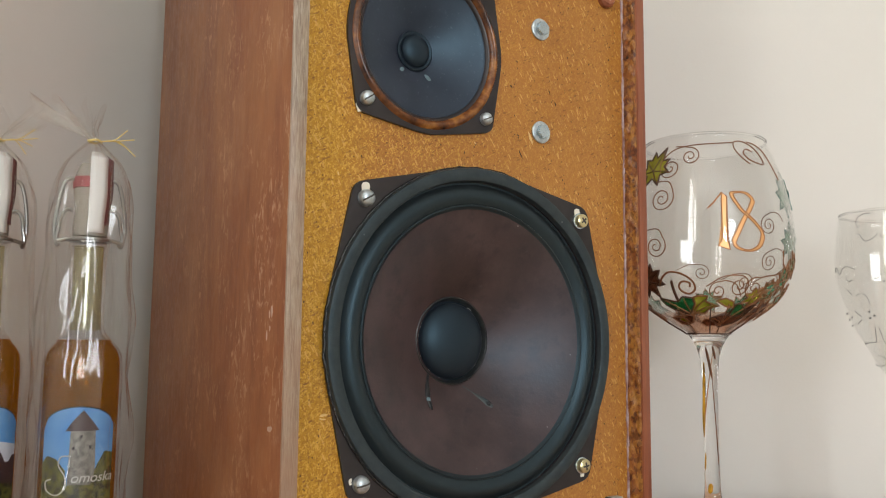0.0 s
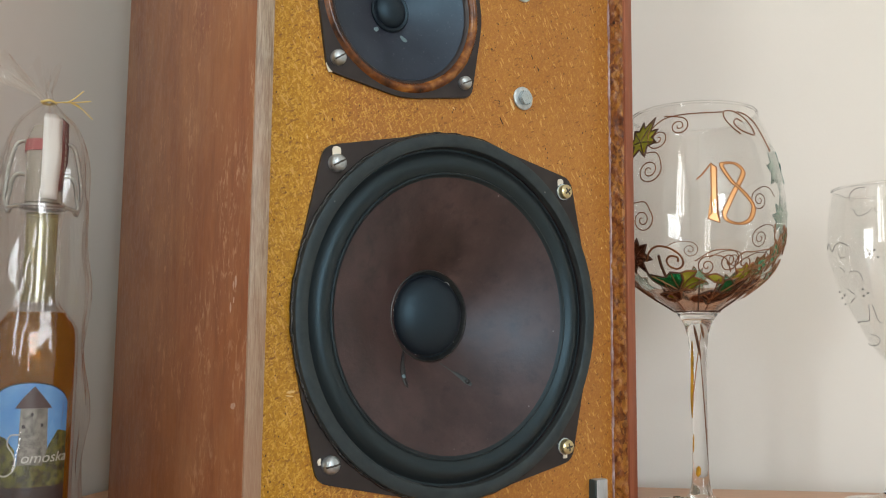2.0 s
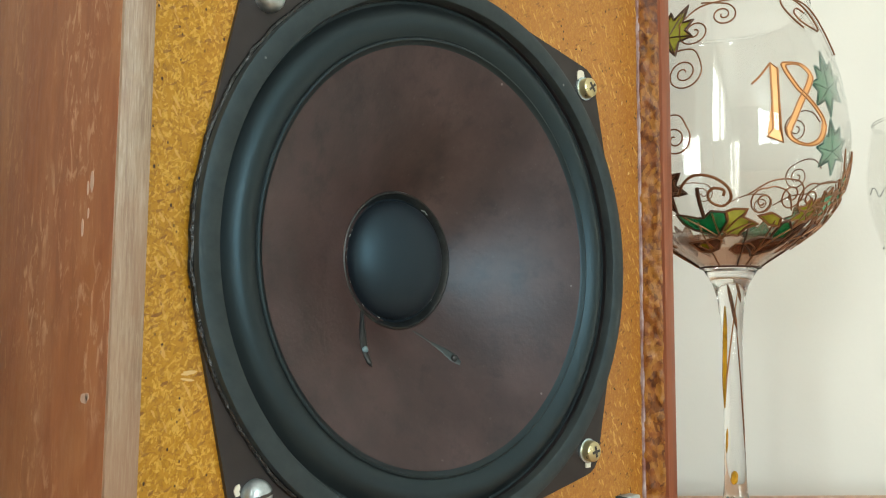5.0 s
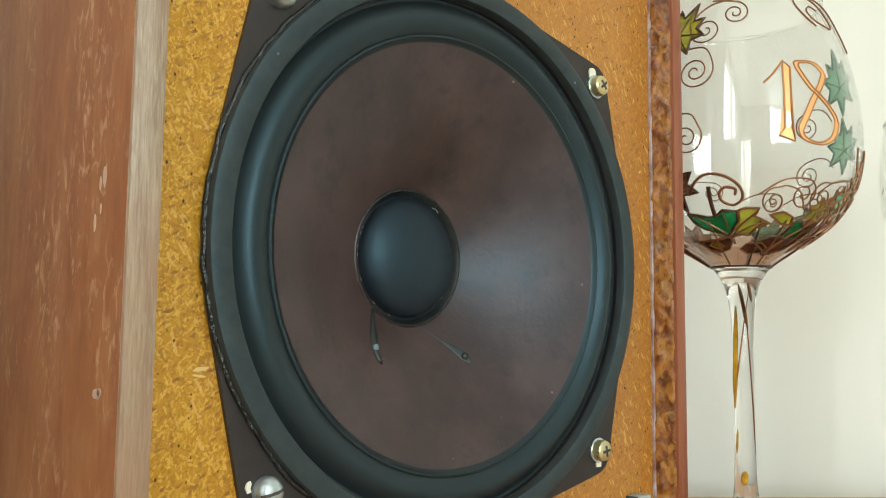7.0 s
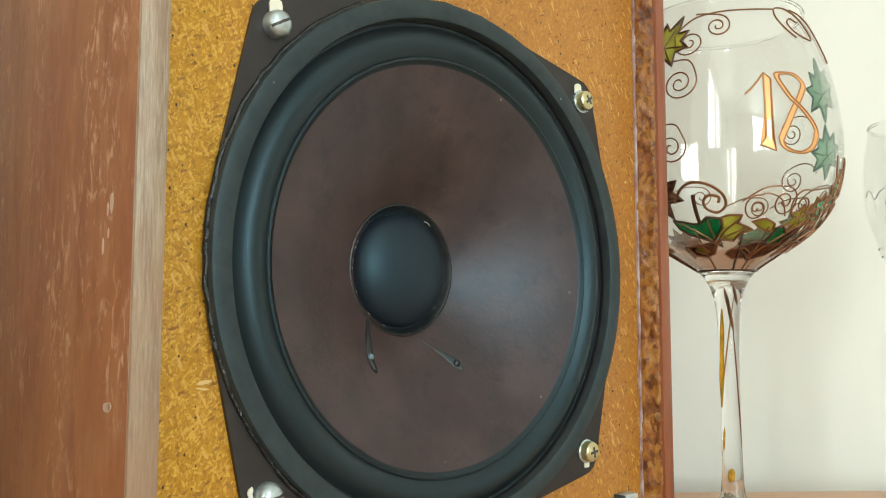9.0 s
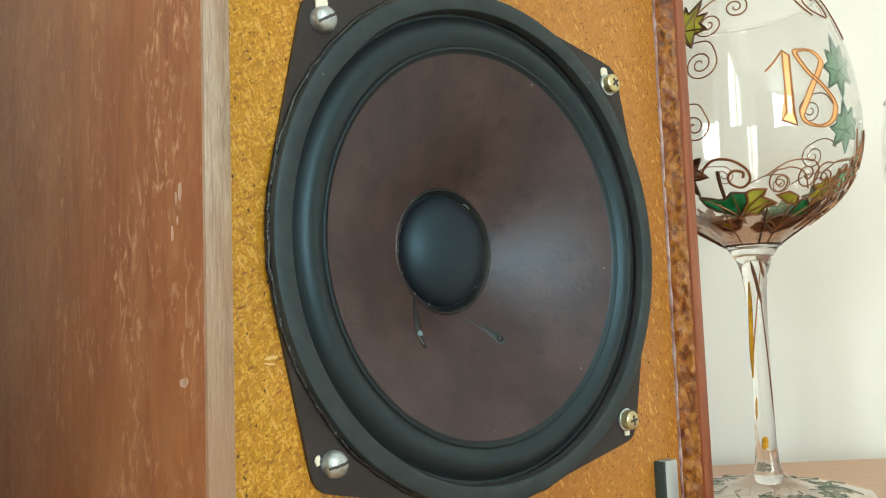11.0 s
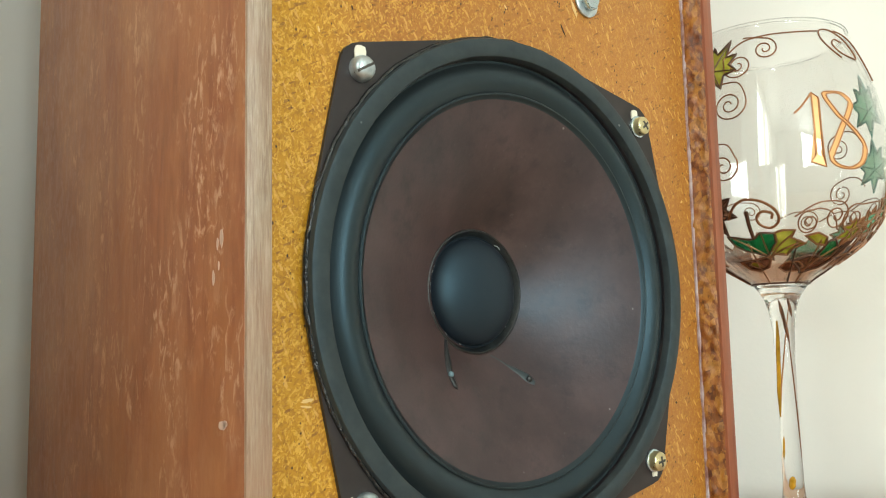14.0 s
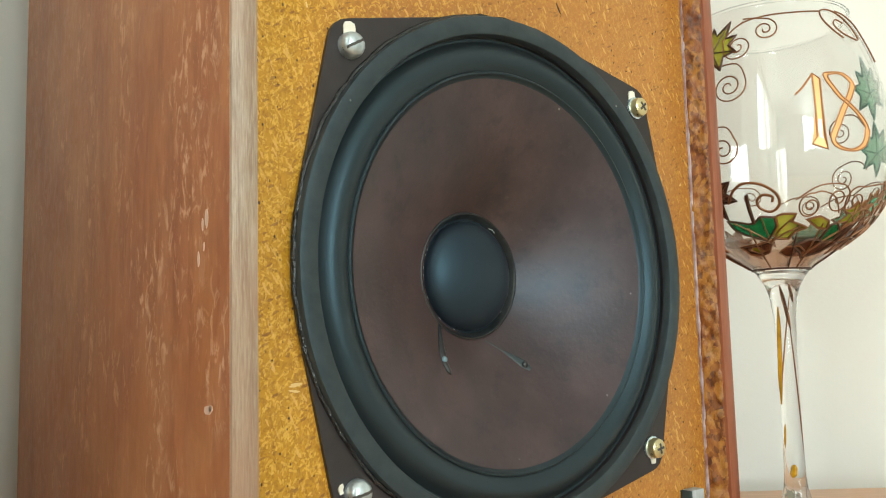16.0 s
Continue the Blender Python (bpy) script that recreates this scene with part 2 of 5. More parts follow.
cone_mat.set("Roughness", cone_mat.ramp(_st, (0.35, 0.37), (0.7, 0.48)))
cone_mat.set("Base Color", _c)
cone_mat.bump(_a, 0.22, 0.0004)
cap_mat = Mat("dust_cap", (0.011, 0.014, 0.020), 0.45)
cap_mat.bump(cap_mat.noise(420, 2), 0.10, 0.0003)
mid_cone = Mat("grey_blue_cone", (0.06, 0.065, 0.085), 0.42)
_a = mid_cone.noise(420, 3, 0.6)
mid_cone.set("Base Color", mid_cone.mix(mid_cone.ramp(_a, (0.62, 0.0), (0.74, 0.3)), mid_cone.ramp(mid_cone.noise(40, 4), (0.3, (0.020, 0.022, 0.034)), (0.7, (0.036, 0.040, 0.058))), (0.14, 0.15, 0.17)))
mid_cone.bump(_a, 0.1, 0.0003)
amber_ring = Mat("varnished_paper_ring", (0.2, 0.08, 0.02), 0.25)
_a = amber_ring.noise(70, 4, 0.6)
amber_ring.set("Base Color", amber_ring.ramp(_a, (0.38, (0.030, 0.009, 0.004)), (0.55, (0.15, 0.048, 0.011)), (0.72, (0.42, 0.175, 0.035))))
amber_ring.bump(_a, 0.3, 0.0008)
zinc = Mat("zinc_steel", (0.50, 0.55, 0.56), 0.35, 0.85)
zinc_dark = Mat("blue_zinc", (0.55, 0.65, 0.70), 0.26, 0.85)
zinc.set("Roughness", zinc.ramp(zinc.noise(300, 3), (0.3, 0.30), (0.7, 0.52)))
zinc.set("Base Color", zinc.ramp(zinc.noise(260, 4), (0.35, (0.36, 0.42, 0.45)), (0.65, (0.64, 0.71, 0.75))))
brass_zinc = Mat("yellow_zinc", (0.62, 0.55, 0.32), 0.32, 0.85)
brass_zinc.set("Roughness", brass_zinc.ramp(brass_zinc.noise(300, 3), (0.3, 0.22), (0.7, 0.5)))
slot_dark = Mat("slot_dark", (0.05, 0.045, 0.04), 0.6)
chip_white = Mat("white_flake", (0.72, 0.68, 0.58), 0.6)
grey_pad = Mat("grey_metal", (0.24, 0.25, 0.26), 0.5, 0.3)
grey_pad.set("Base Color", grey_pad.ramp(grey_pad.noise(30, 5, 0.6, grey_pad.coords((8, 8, 1))), (0.3, (0.30, 0.32, 0.33)), (0.7, (0.52, 0.55, 0.57))))
teal_pad = Mat("dark_felt", (0.03, 0.045, 0.045), 0.8)
collar_mat = Mat("neck_glue", (0.016, 0.021, 0.025), 0.34)
collar_mat.set("Base Color", collar_mat.ramp(collar_mat.noise(420, 4, 0.65), (0.4, (0.006, 0.007, 0.008)), (0.72, (0.022, 0.028, 0.030))))
collar_mat.bump(collar_mat.noise(300, 4), 0.3, 0.0004)
dust_mat = Mat("dust_glint", (0.42, 0.45, 0.44), 0.45)
lead_mat = Mat("lead_wire", (0.012, 0.014, 0.016), 0.35)
bead_mat = Mat("black_sealant", (0.010, 0.011, 0.012), 0.22)
bead_mat.bump(bead_mat.noise(260, 4, 0.6), 0.9, 0.0016)
lead_grey = Mat("grey_blue_wire", (0.020, 0.034, 0.040), 0.4)
lead_blue = Mat("blue_glue", (0.12, 0.19, 0.22), 0.35)

# blue sky reflection put into the gloss colour of the dark driver parts
for _m in (cone_mat, cap_mat, surround_mat, mid_cone, gasket):
    _m.set("Specular Tint", (0.46, 0.79, 1.0, 1))

# glass and what is painted on it
glass = Mat("clear_glass", (1, 1, 1), 0.0, 0.0, Transmission_Weight=1.0, IOR=1.46)
thin_glass = Mat("thin_glass", (1, 1, 1), 0.0)
_tg = thin_glass.node("BsdfTransparent", {"Color": (0.97, 0.97, 0.965, 1)})
_gg = thin_glass.node("BsdfGlossy", {"Color": (1, 1, 1, 1), "Roughness": 0.012})
_ff = thin_glass.gloss_rise(0.055)
_mm = thin_glass.node("MixShader", {0: _ff, 1: _tg.outputs["BSDF"], 2: _gg.outputs["BSDF"]})
thin_glass.t.links.new(_mm.outputs["Shader"], thin_glass.t.nodes["Material Output"].inputs["Surface"])
copper = Mat("copper_liner", (0.23, 0.098, 0.042), 0.35, 0.55)
gold_liner = Mat("bright_copper_liner", (0.46, 0.21, 0.085), 0.35, 0.5)
dark_liner = Mat("dark_liner", (0.075, 0.030, 0.015), 0.4, 0.4)
gold_paint = Mat("orange_gold_paint", (0.78, 0.42, 0.17), 0.35, 0.25)
silver_liner = Mat("silver_liner", (0.20, 0.20, 0.19), 0.4, 0.4)
pale_scuff = Mat("pale_scuff", (0.52, 0.36, 0.28), 0.5)
pit_dark = Mat("dark_pit", (0.05, 0.02, 0.01), 0.7)
scratch_mat = Mat("pale_scratch", (0.66, 0.45, 0.20), 0.5)


def stained(name, color, clear):
    """Glass paint: part tinted film that lets light through, part glossy colour."""
    m = Mat(name, color, 0.15)
    deep = m.noise(130, 3)
    m.set("Base Color", m.ramp(deep, (0.3, tuple(c * 0.55 for c in color)), (0.7, tuple(min(1, c * 1.25) for c in color))))
    tint = m.ramp(deep, (0.3, tuple(c ** 0.7 for c in color)), (0.7, tuple(c ** 0.45 for c in color)))
    film = m.node("BsdfTransparent", {"Color": tint})
    both = m.node("MixShader", {0: clear, 1: m.b.outputs["BSDF"], 2: film.outputs["BSDF"]})
    m.t.links.new(both.outputs["Shader"], m.t.nodes["Material Output"].inputs["Surface"])
    return m


leaf_green = stained("leaf_green", (0.003, 0.15, 0.035), 0.45)
leaf_lime = stained("leaf_lime", (0.36, 0.34, 0.02), 0.5)
leaf_grey = stained("leaf_grey", (0.42, 0.47, 0.40), 0.7)
leaf_brown = stained("leaf_brown", (0.11, 0.026, 0.010), 0.5)
leaf_pale = stained("leaf_pale", (0.13, 0.50, 0.27), 0.65)
leaf_teal = stained("leaf_teal", (0.10, 0.36, 0.30), 0.5)
gold_leaf = stained("gold_leaf", (0.62, 0.33, 0.03), 0.2)
amber_liquid = Mat("amber_liquid", (0.80, 0.40, 0.06), 0.05)
_tg = amber_liquid.node("BsdfTransparent", {"Color": (0.91, 0.57, 0.13, 1)})
_in = amber_liquid.node("MixShader", {0: 0.07, 1: _tg.outputs["BSDF"], 2: amber_liquid.b.outputs["BSDF"]})
amber_liquid.t.links.new(_in.outputs["Shader"], amber_liquid.t.nodes["Material Output"].inputs["Surface"])
# yellow reflection in the bottle necks, put in as tinted film
tint_glass = Mat("yellow_neck_reflection", (1, 1, 1), 0.0)
_tg = tint_glass.node("BsdfTransparent", {"Color": (0.99, 0.97, 0.74, 1)})
_gg = tint_glass.node("BsdfGlossy", {"Color": (1, 1, 0.9, 1), "Roughness": 0.05})
_mm = tint_glass.node("MixShader", {0: tint_glass.gloss_rise(0.06), 1: _tg.outputs["BSDF"], 2: _gg.outputs["BSDF"]})
tint_glass.t.links.new(_mm.outputs["Shader"], tint_glass.t.nodes["Material Output"].inputs["Surface"])
brown_tint = Mat("brown_tint", (1, 1, 1), 0.0)
_tg = brown_tint.node("BsdfTransparent", {"Color": (0.80, 0.60, 0.50, 1)})
_gg = brown_tint.node("BsdfGlossy", {"Color": (1, 0.9, 0.85, 1), "Roughness": 0.08})
_mm = brown_tint.node("MixShader", {0: brown_tint.gloss_rise(0.05), 1: _tg.outputs["BSDF"], 2: _gg.outputs["BSDF"]})
brown_tint.t.links.new(_mm.outputs["Shader"], brown_tint.t.nodes["Material Output"].inputs["Surface"])
paper_white = Mat("white_paper", (0.78, 0.78, 0.77), 0.5)
paper_brown = Mat("maroon_paper", (0.13, 0.035, 0.035), 0.5)
porcelain = Mat("grey_porcelain", (0.33, 0.30, 0.26), 0.22)
red_rubber = Mat("red_rubber", (0.34, 0.075, 0.08), 0.45)
wire_steel = Mat("wire_steel", (0.40, 0.41, 0.40), 0.28, 1.0)
raffia = Mat("yellow_raffia", (0.72, 0.56, 0.20), 0.5)
print_blue = Mat("print_sky_blue", (0.10, 0.32, 0.72), 0.35)
print_blue.set("Base Color", print_blue.ramp(print_blue.noise(60, 4), (0.35, (0.07, 0.25, 0.60)), (0.7, (0.17, 0.38, 0.68))))
print_stone = Mat("print_stone", (0.34, 0.33, 0.31), 0.35)
print_stone.set("Base Color", print_stone.ramp(print_stone.noise(420, 4), (0.35, (0.11, 0.105, 0.10)), (0.65, (0.27, 0.26, 0.24))))
print_roof = Mat("print_roof", (0.055, 0.03, 0.035), 0.35)
print_green = Mat("print_green", (0.06, 0.10, 0.03), 0.35)
print_green.set("Base Color", print_green.ramp(print_green.noise(350, 4), (0.38, (0.018, 0.022, 0.012)), (0.68, (0.16, 0.16, 0.035))))
print_white = Mat("print_white", (0.50, 0.50, 0.48), 0.4)
print_dark = Mat("print_dark", (0.025, 0.02, 0.028), 0.35)
print_cloud = Mat("print_cloud", (0.62, 0.66, 0.75), 0.35)

# cellophane: clear film, gloss rising towards the rims
film_mat = Mat("cellophane", (1, 1, 1), 0.08)
_n = film_mat.node("Bump", {"Height": film_mat.noise(26, 2, 0.45, vec=film_mat.coords((1, 1, 0.5)), dist=1.5), "Strength": 0.55, "Distance": 0.006}).outputs["Normal"]
_gl = film_mat.node("BsdfGlossy", {"Color": (1, 1, 1, 1), "Roughness": 0.06, "Normal": _n})
_tr = film_mat.node("BsdfTransparent", {"Color": (0.975, 0.972, 0.965, 1)})
_mx = film_mat.node("MixShader", {0: film_mat.gloss_rise(0.055, _n), 1: _tr.outputs["BSDF"], 2: _gl.outputs["BSDF"]})
film_mat.t.links.new(_mx.outputs["Shader"], film_mat.t.nodes["Material Output"].inputs["Surface"])

# ---------------------------------------------------------------- mesh tools


def finish(bm, smooth=True, limit=40):
    bmesh.ops.recalc_face_normals(bm, faces=bm.faces[:])
    if smooth:
        for f in bm.faces:
            f.smooth = True
        for e in bm.edges:
            if len(e.link_faces) == 2 and e.calc_face_angle(0) > radians(limit):
                e.smooth = False
    return bm


def part(name, bm, material, parent=None, label="", smooth=True, limit=40):
    """Links a bmesh as one mesh object, under a thing or a part."""
    finish(bm, smooth, limit)
    me = bpy.data.meshes.new(name)
    bm.to_mesh(me)
    bm.free()
    me.materials.append(material.m)
    ob = new(name, me)
    ob.parent = parent
    if label:
        tagged(ob, label)
    return ob


def thing(name, m, label, category, group="", kind=""):
    ob = new(name)
    ob.matrix_world = m
    ob.empty_display_size = 0.02
    return tagged(ob, label, category, group, kind)


def box(x0, x1, y0, y1, z0, z1, bevel=0.0, bm=None):
    bm = bm or bmesh.new()
    r = bmesh.ops.create_cube(bm, size=1)
    for v in r["verts"]:
        v.co = Vector(((x0 + x1) / 2 + v.co.x * (x1 - x0), (y0 + y1) / 2 + v.co.y * (y1 - y0), (z0 + z1) / 2 + v.co.z * (z1 - z0)))
    if bevel:
        es = list({e for v in r["verts"] for e in v.link_edges})
        bmesh.ops.bevel(bm, geom=es, offset=bevel, segments=2, affect="EDGES", profile=0.5)
    return bm


def lathe(profile, n=64, bm=None, squash=None):
    """Turns (radius, height) pairs round the z axis."""
    bm = bm or bmesh.new()
    rings = []
    for r, z in profile:
        if r < 1e-6:
            rings.append([bm.verts.new((0, 0, z))])
        else:
            rings.append([bm.verts.new((r * math.cos(2 * math.pi * i / n), r * math.sin(2 * math.pi * i / n), z)) for i in range(n)])
    for a, b in zip(rings, rings[1:]):
        for i in range(n):
            j = (i + 1) % n
            q = [a[i % len(a)], a[j % len(a)], b[j % len(b)], b[i % len(b)]]
            u = []
            for v in q:
                if v not in u:
                    u.append(v)
            if len(u) > 2:
                bm.faces.new(u)
    return bm


def tube(points, r, sides=6, bm=None, closed=False, taper=None):
    """A round wire along a line of points."""
    bm = bm or bmesh.new()
    pts = [Vector(p) for p in points]
    n = len(pts)
    rings, ref = [], None
    for i, p in enumerate(pts):
        d = (pts[(i + 1) % n] - pts[i - 1]) if closed else (pts[min(i + 1, n - 1)] - pts[max(i - 1, 0)])
        if d.length < 1e-9:
            d = Vector((0, 0, 1))
        d.normalize()
        if ref is None:
            ref = d.orthogonal().normalized()
        ref = (ref - d * ref.dot(d))
        ref = ref.normalized() if ref.length > 1e-6 else d.orthogonal().normalized()
        s = d.cross(ref)
        rr = r * (taper(i / (n - 1)) if taper else 1)
        rings.append([bm.verts.new(p + (ref * math.cos(2 * math.pi * k / sides) + s * math.sin(2 * math.pi * k / sides)) * rr) for k in range(sides)])
    pairs = list(zip(rings, rings[1:])) + ([(rings[-1], rings[0])] if closed else [])
    for a, b in pairs:
        for k in range(sides):
            bm.faces.new((a[k], a[(k + 1) % sides], b[(k + 1) % sides], b[k]))
    if not closed:
        bm.faces.new(rings[0]), bm.faces.new(rings[-1])
    return bm


def slab(outline, z0, z1, bm=None):
    """A flat plate with the given outline (x, y)."""
    bm = bm or bmesh.new()
    a = [bm.verts.new((x, y, z0)) for x, y in outline]
    b = [bm.verts.new((x, y, z1)) for x, y in outline]
    bm.faces.new(a[::-1]), bm.faces.new(b)
    for i in range(len(a)):
        j = (i + 1) % len(a)
        bm.faces.new((a[i], a[j], b[j], b[i]))
    return bm


def curve_through(pts, steps=8):
    """Catmull-Rom points through a few given ones."""
    p = [Vector(q) for q in pts]
    p = [p[0] * 2 - p[1]] + p + [p[-1] * 2 - p[-2]]
    out = []
    for i in range(1, len(p) - 2):
        for k in range(steps):
            t = k / steps
            a, b, c, d = p[i - 1], p[i], p[i + 1], p[i + 2]
            out.append(0.5 * ((2 * b) + (c - a) * t + (2 * a - 5 * b + 4 * c - d) * t * t + (3 * b - a - 3 * c + d) * t ** 3))
    out.append(p[-2])
    return out

# ---------------------------------------------------------------- the room


def wall_slab(name, start, way, out, length, z0, z1, openings=(), label=""):
    """A wall 0.12 thick along way from start; openings: (from, to, sill, head)."""
    bm = bmesh.new()
    cuts, last = [], 0.0
    for a, b, s, h in openings:
        cuts += [(last, a, z0, z1), (a, b, z0, s), (a, b, h, z1)]
        last = b
    cuts.append((last, length, z0, z1))
    for a, b, s, h in cuts:
        box(a, b, 0, 0.12, s, h, bm=bm)
    m = Matrix((way.to_4d(), out.to_4d(), (0, 0, 1, 0), (0, 0, 0, 0))).transposed()
    m.translation = start
    m[3][3] = 1
    for v in bm.verts:
        v.co = m @ v.co
    return tagged(part(name, bm, plaster, smooth=False), label, "wall", kind="structure")


far_l = CORNER + WL * LEN_L
far_r = CORNER + WR * LEN_R
wall_slab("wall_right", CORNER, WR, -NR, LEN_R, FLOOR, CEIL, label="plain cream painted plaster wall behind the board")
wall_slab("wall_left", CORNER, WL, -NL, LEN_L, FLOOR, CEIL, ((1.05, 2.20, 0.10, 1.30),), "plain cream painted plaster wall with a window")
opp = meet(far_l, WR, far_r, WL)
wall_slab("wall_far", far_l, (opp - far_l).normalized(), (opp - far_l).normalized().cross(Vector((0, 0, 1))) * (1 if (opp - far_l).cross(Vector((0, 0, 1))).dot(far_l - CORNER) > 0 else -1), (opp - far_l).length, FLOOR, CEIL, ((1.45, 2.75, -0.04, 1.32),), label="plain cream painted plaster wall")
wall_slab("wall_near", far_r, (opp - far_r).normalized(), (opp - far_r).normalized().cross(Vector((0, 0, 1))) * (1 if (opp - far_r).cross(Vector((0, 0, 1))).dot(far_r - CORNER) > 0 else -1), (opp - far_r).length, FLOOR, CEIL, label="plain cream painted plaster wall")
plan = [(p.x, p.y) for p in (CORNER, far_l, opp, far_r)]
tagged(part("floor", slab(plan, FLOOR - 0.05, FLOOR), floor_wood, smooth=False), "brown wooden floor", "floor", kind="structure")
tagged(part("ceiling", slab(plan, CEIL, CEIL + 0.05), white_paint, smooth=False), "white painted ceiling", "ceiling", kind="structure")

# window frame in the opening, with a middle post
wf = bmesh.new()
for a, b, s, h in ((1.05, 1.11, 0.10, 1.30), (2.14, 2.20, 0.10, 1.30), (1.11, 2.14, 0.10, 0.16), (1.11, 2.14, 1.24, 1.30), (1.60, 1.65, 0.16, 1.24)):
    box(a, b, 0.02, 0.07, s, h, bm=wf)
mw = Matrix(((WL.x, -NL.x, 0, CORNER.x), (WL.y, -NL.y, 0, CORNER.y), (0, 0, 1, 0), (0, 0, 0, 1)))
for v in wf.verts:
    v.co = mw @ v.co
tagged(part("window_1", wf, white_paint, smooth=False), "white painted window frame with a middle post", "window", kind="structure")
wf = bmesh.new()
for a, b, s, h in ((1.45, 1.51, -0.04, 1.32), (2.69, 2.75, -0.04, 1.32), (1.51, 2.69, -0.04, 0.02), (1.51, 2.69, 1.26, 1.32), (2.07, 2.13, 0.02, 1.26)):
    box(a, b, 0.02, 0.07, s, h, bm=wf)
mw = Matrix(((WR.x, WL.x, 0, far_l.x), (WR.y, WL.y, 0, far_l.y), (0, 0, 1, 0), (0, 0, 0, 1)))
for v in wf.verts:
    v.co = mw @ v.co
tagged(part("window_2", wf, white_paint, smooth=False), "white painted window frame with a middle post", "window", kind="structure")

# ---------------------------------------------------------------- the corner cupboard whose top carries everything
tip = meet(EDGE_R, WR, EDGE_L, WL)
FRONT = -0.110
rx = meet(EDGE_R, WR, Vector((0, FRONT, 0)), Vector((1, 0, 0)))
lx = meet(EDGE_L, WL, Vector((0, FRONT, 0)), Vector((1, 0, 0)))
top_plan = [(lx.x, lx.y), (rx.x, rx.y), (tip.x, tip.y)]
cup = thing("corner_cupboard", pose(0, 0, FLOOR), "light brown wooden corner cupboard with a smooth top", "cupboard")
bm = slab(top_plan, -FLOOR - 0.022, -FLOOR)
bmesh.ops.bevel(bm, geom=bm.edges[:], offset=0.002, segments=2, affect="EDGES")
part("top", bm, board_mat, cup)
cx, cy = sum(p[0] for p in top_plan) / 3, sum(p[1] for p in top_plan) / 3
inner = [(cx + (x - cx) * 0.93, cy + (y - cy) * 0.93) for x, y in top_plan]
part("body", slab(inner, 0, -FLOOR - 0.022), board_mat, cup, smooth=False)

# ---------------------------------------------------------------- the loudspeaker
X0, X1, TH = -0.1182, 0.1225, 0.0090        # outer sides and panel thickness
YF, YB, ZT = -0.0102, 0.2465, 0.500          # front edges, back, top
WX, WZ = 0.0, 0.123                          # woofer's middle
MX, MZ = -0.0352, 0.2865                     # midrange driver's middle

spk = thing("loudspeaker", pose(0, 0, 0), "mahogany veneered loudspeaker without grille, bare chipboard front, on the board", "loudspeaker")
left = part("side_panel", box(X0, X0 + TH, YF + 0.0012, YB, 0, ZT, 0.0005), veneer, spk, "mahogany veneered side panel with pale scuffs")
part("front_edge", box(X0 + 0.0002, X0 + TH - 0.0002, YF, YF + 0.0022, 0.001, ZT, 0.0009), worn_edge, left, "greyed worn front edge")
right = part("side_panel", box(X1 - 0.0064, X1, YF, YB, 0, ZT, 0.0006), red_edge, spk, "mahogany side panel with a torn inner edge")
part("top_panel", box(X0 + TH, X1 - TH, YF, YB, ZT - TH, ZT, 0.0004), veneer, spk)
part("bottom_panel", box(X0 + TH, X1 - TH, YF, YB, 0, TH, 0.0004), red_edge, spk)
part("back_panel", box(X0 + TH, X1 - TH, YB - TH, YB - 0.001, TH, ZT - TH), chip, spk)

# torn chipboard on the inner face of the right panel
bm = bmesh.new()
rows_z = [TH + (ZT - 2 * TH) * i / 330 for i in range(331)]
cols_y = [YF + 0.0012 + (0.0001 - YF - 0.0012) * k / 9 for k in range(10)]
grid = []
for z in rows_z:
    line = []
    for k, y in enumerate(cols_y):
        h = noise.cell(Vector((1, y * 330 + z * 90, z * 300))) * 0.0009 + noise.noise(Vector((7, y * 700, z * 420))) * 0.0006
        edge = 0 if k in (0, 9) else 1
        line.append(bm.verts.new((X1 - 0.0062 - 0.0036 * k / 9 - edge * max(0, h + 0.0002), y + (noise.noise(Vector((3, 0, z * 160))) * 0.0008 if k == 0 else 0), z)))
    grid.append(line)
for a, b in zip(grid, grid[1:]):
    for k in range(9):
        bm.faces.new((a[k], a[k + 1], b[k + 1], b[k]))
part("torn_edge", bm, torn, right, "torn varnished chipboard with splinters", limit=80)
# a crooked bead of old glue where baffle and panel meet
pts = [(X1 - 0.0101 + 0.0004 * noise.noise(Vector((0, 0, z * 70))), -0.0004, z) for z in [TH + (ZT - 2 * TH) * i / 160 for i in range(161)]]
part("glue_bead", tube(pts, 0.0010, 6, taper=lambda s: 0.8 + 0.5 * noise.noise(Vector((9, 0, s * 60)))), glue, right, "pale lilac line of old glue")


DEEP = 0.012


def rect_with_hole(bm, x0, x1, z0, z1, cx, cz, r, n=96):
    """A slab of the baffle with a round hole through it."""
    angles = sorted({2 * math.pi * i / n for i in range(n)} | {math.atan2(z - cz, x - cx) % (2 * math.pi) for x in (x0, x1) for z in (z0, z1)})
    rings = [[], [], [], []]
    for a in angles:
        c, s = math.cos(a), math.sin(a)
        k = min([((x1 if c > 0 else x0) - cx) / c if abs(c) > 1e-9 else 9, ((z1 if s > 0 else z0) - cz) / s if abs(s) > 1e-9 else 9])
        for ring, (d, y) in zip(rings, ((k, 0), (r, 0), (r, DEEP), (k, DEEP))):
            ring.append(bm.verts.new((cx + d * c, y, cz + d * s)))
    for i in range(len(angles)):
        j = (i + 1) % len(angles)
        for p, q in ((0, 1), (1, 2), (2, 3)):
            bm.faces.new((rings[p][i], rings[p][j], rings[q][j], rings[q][i]))


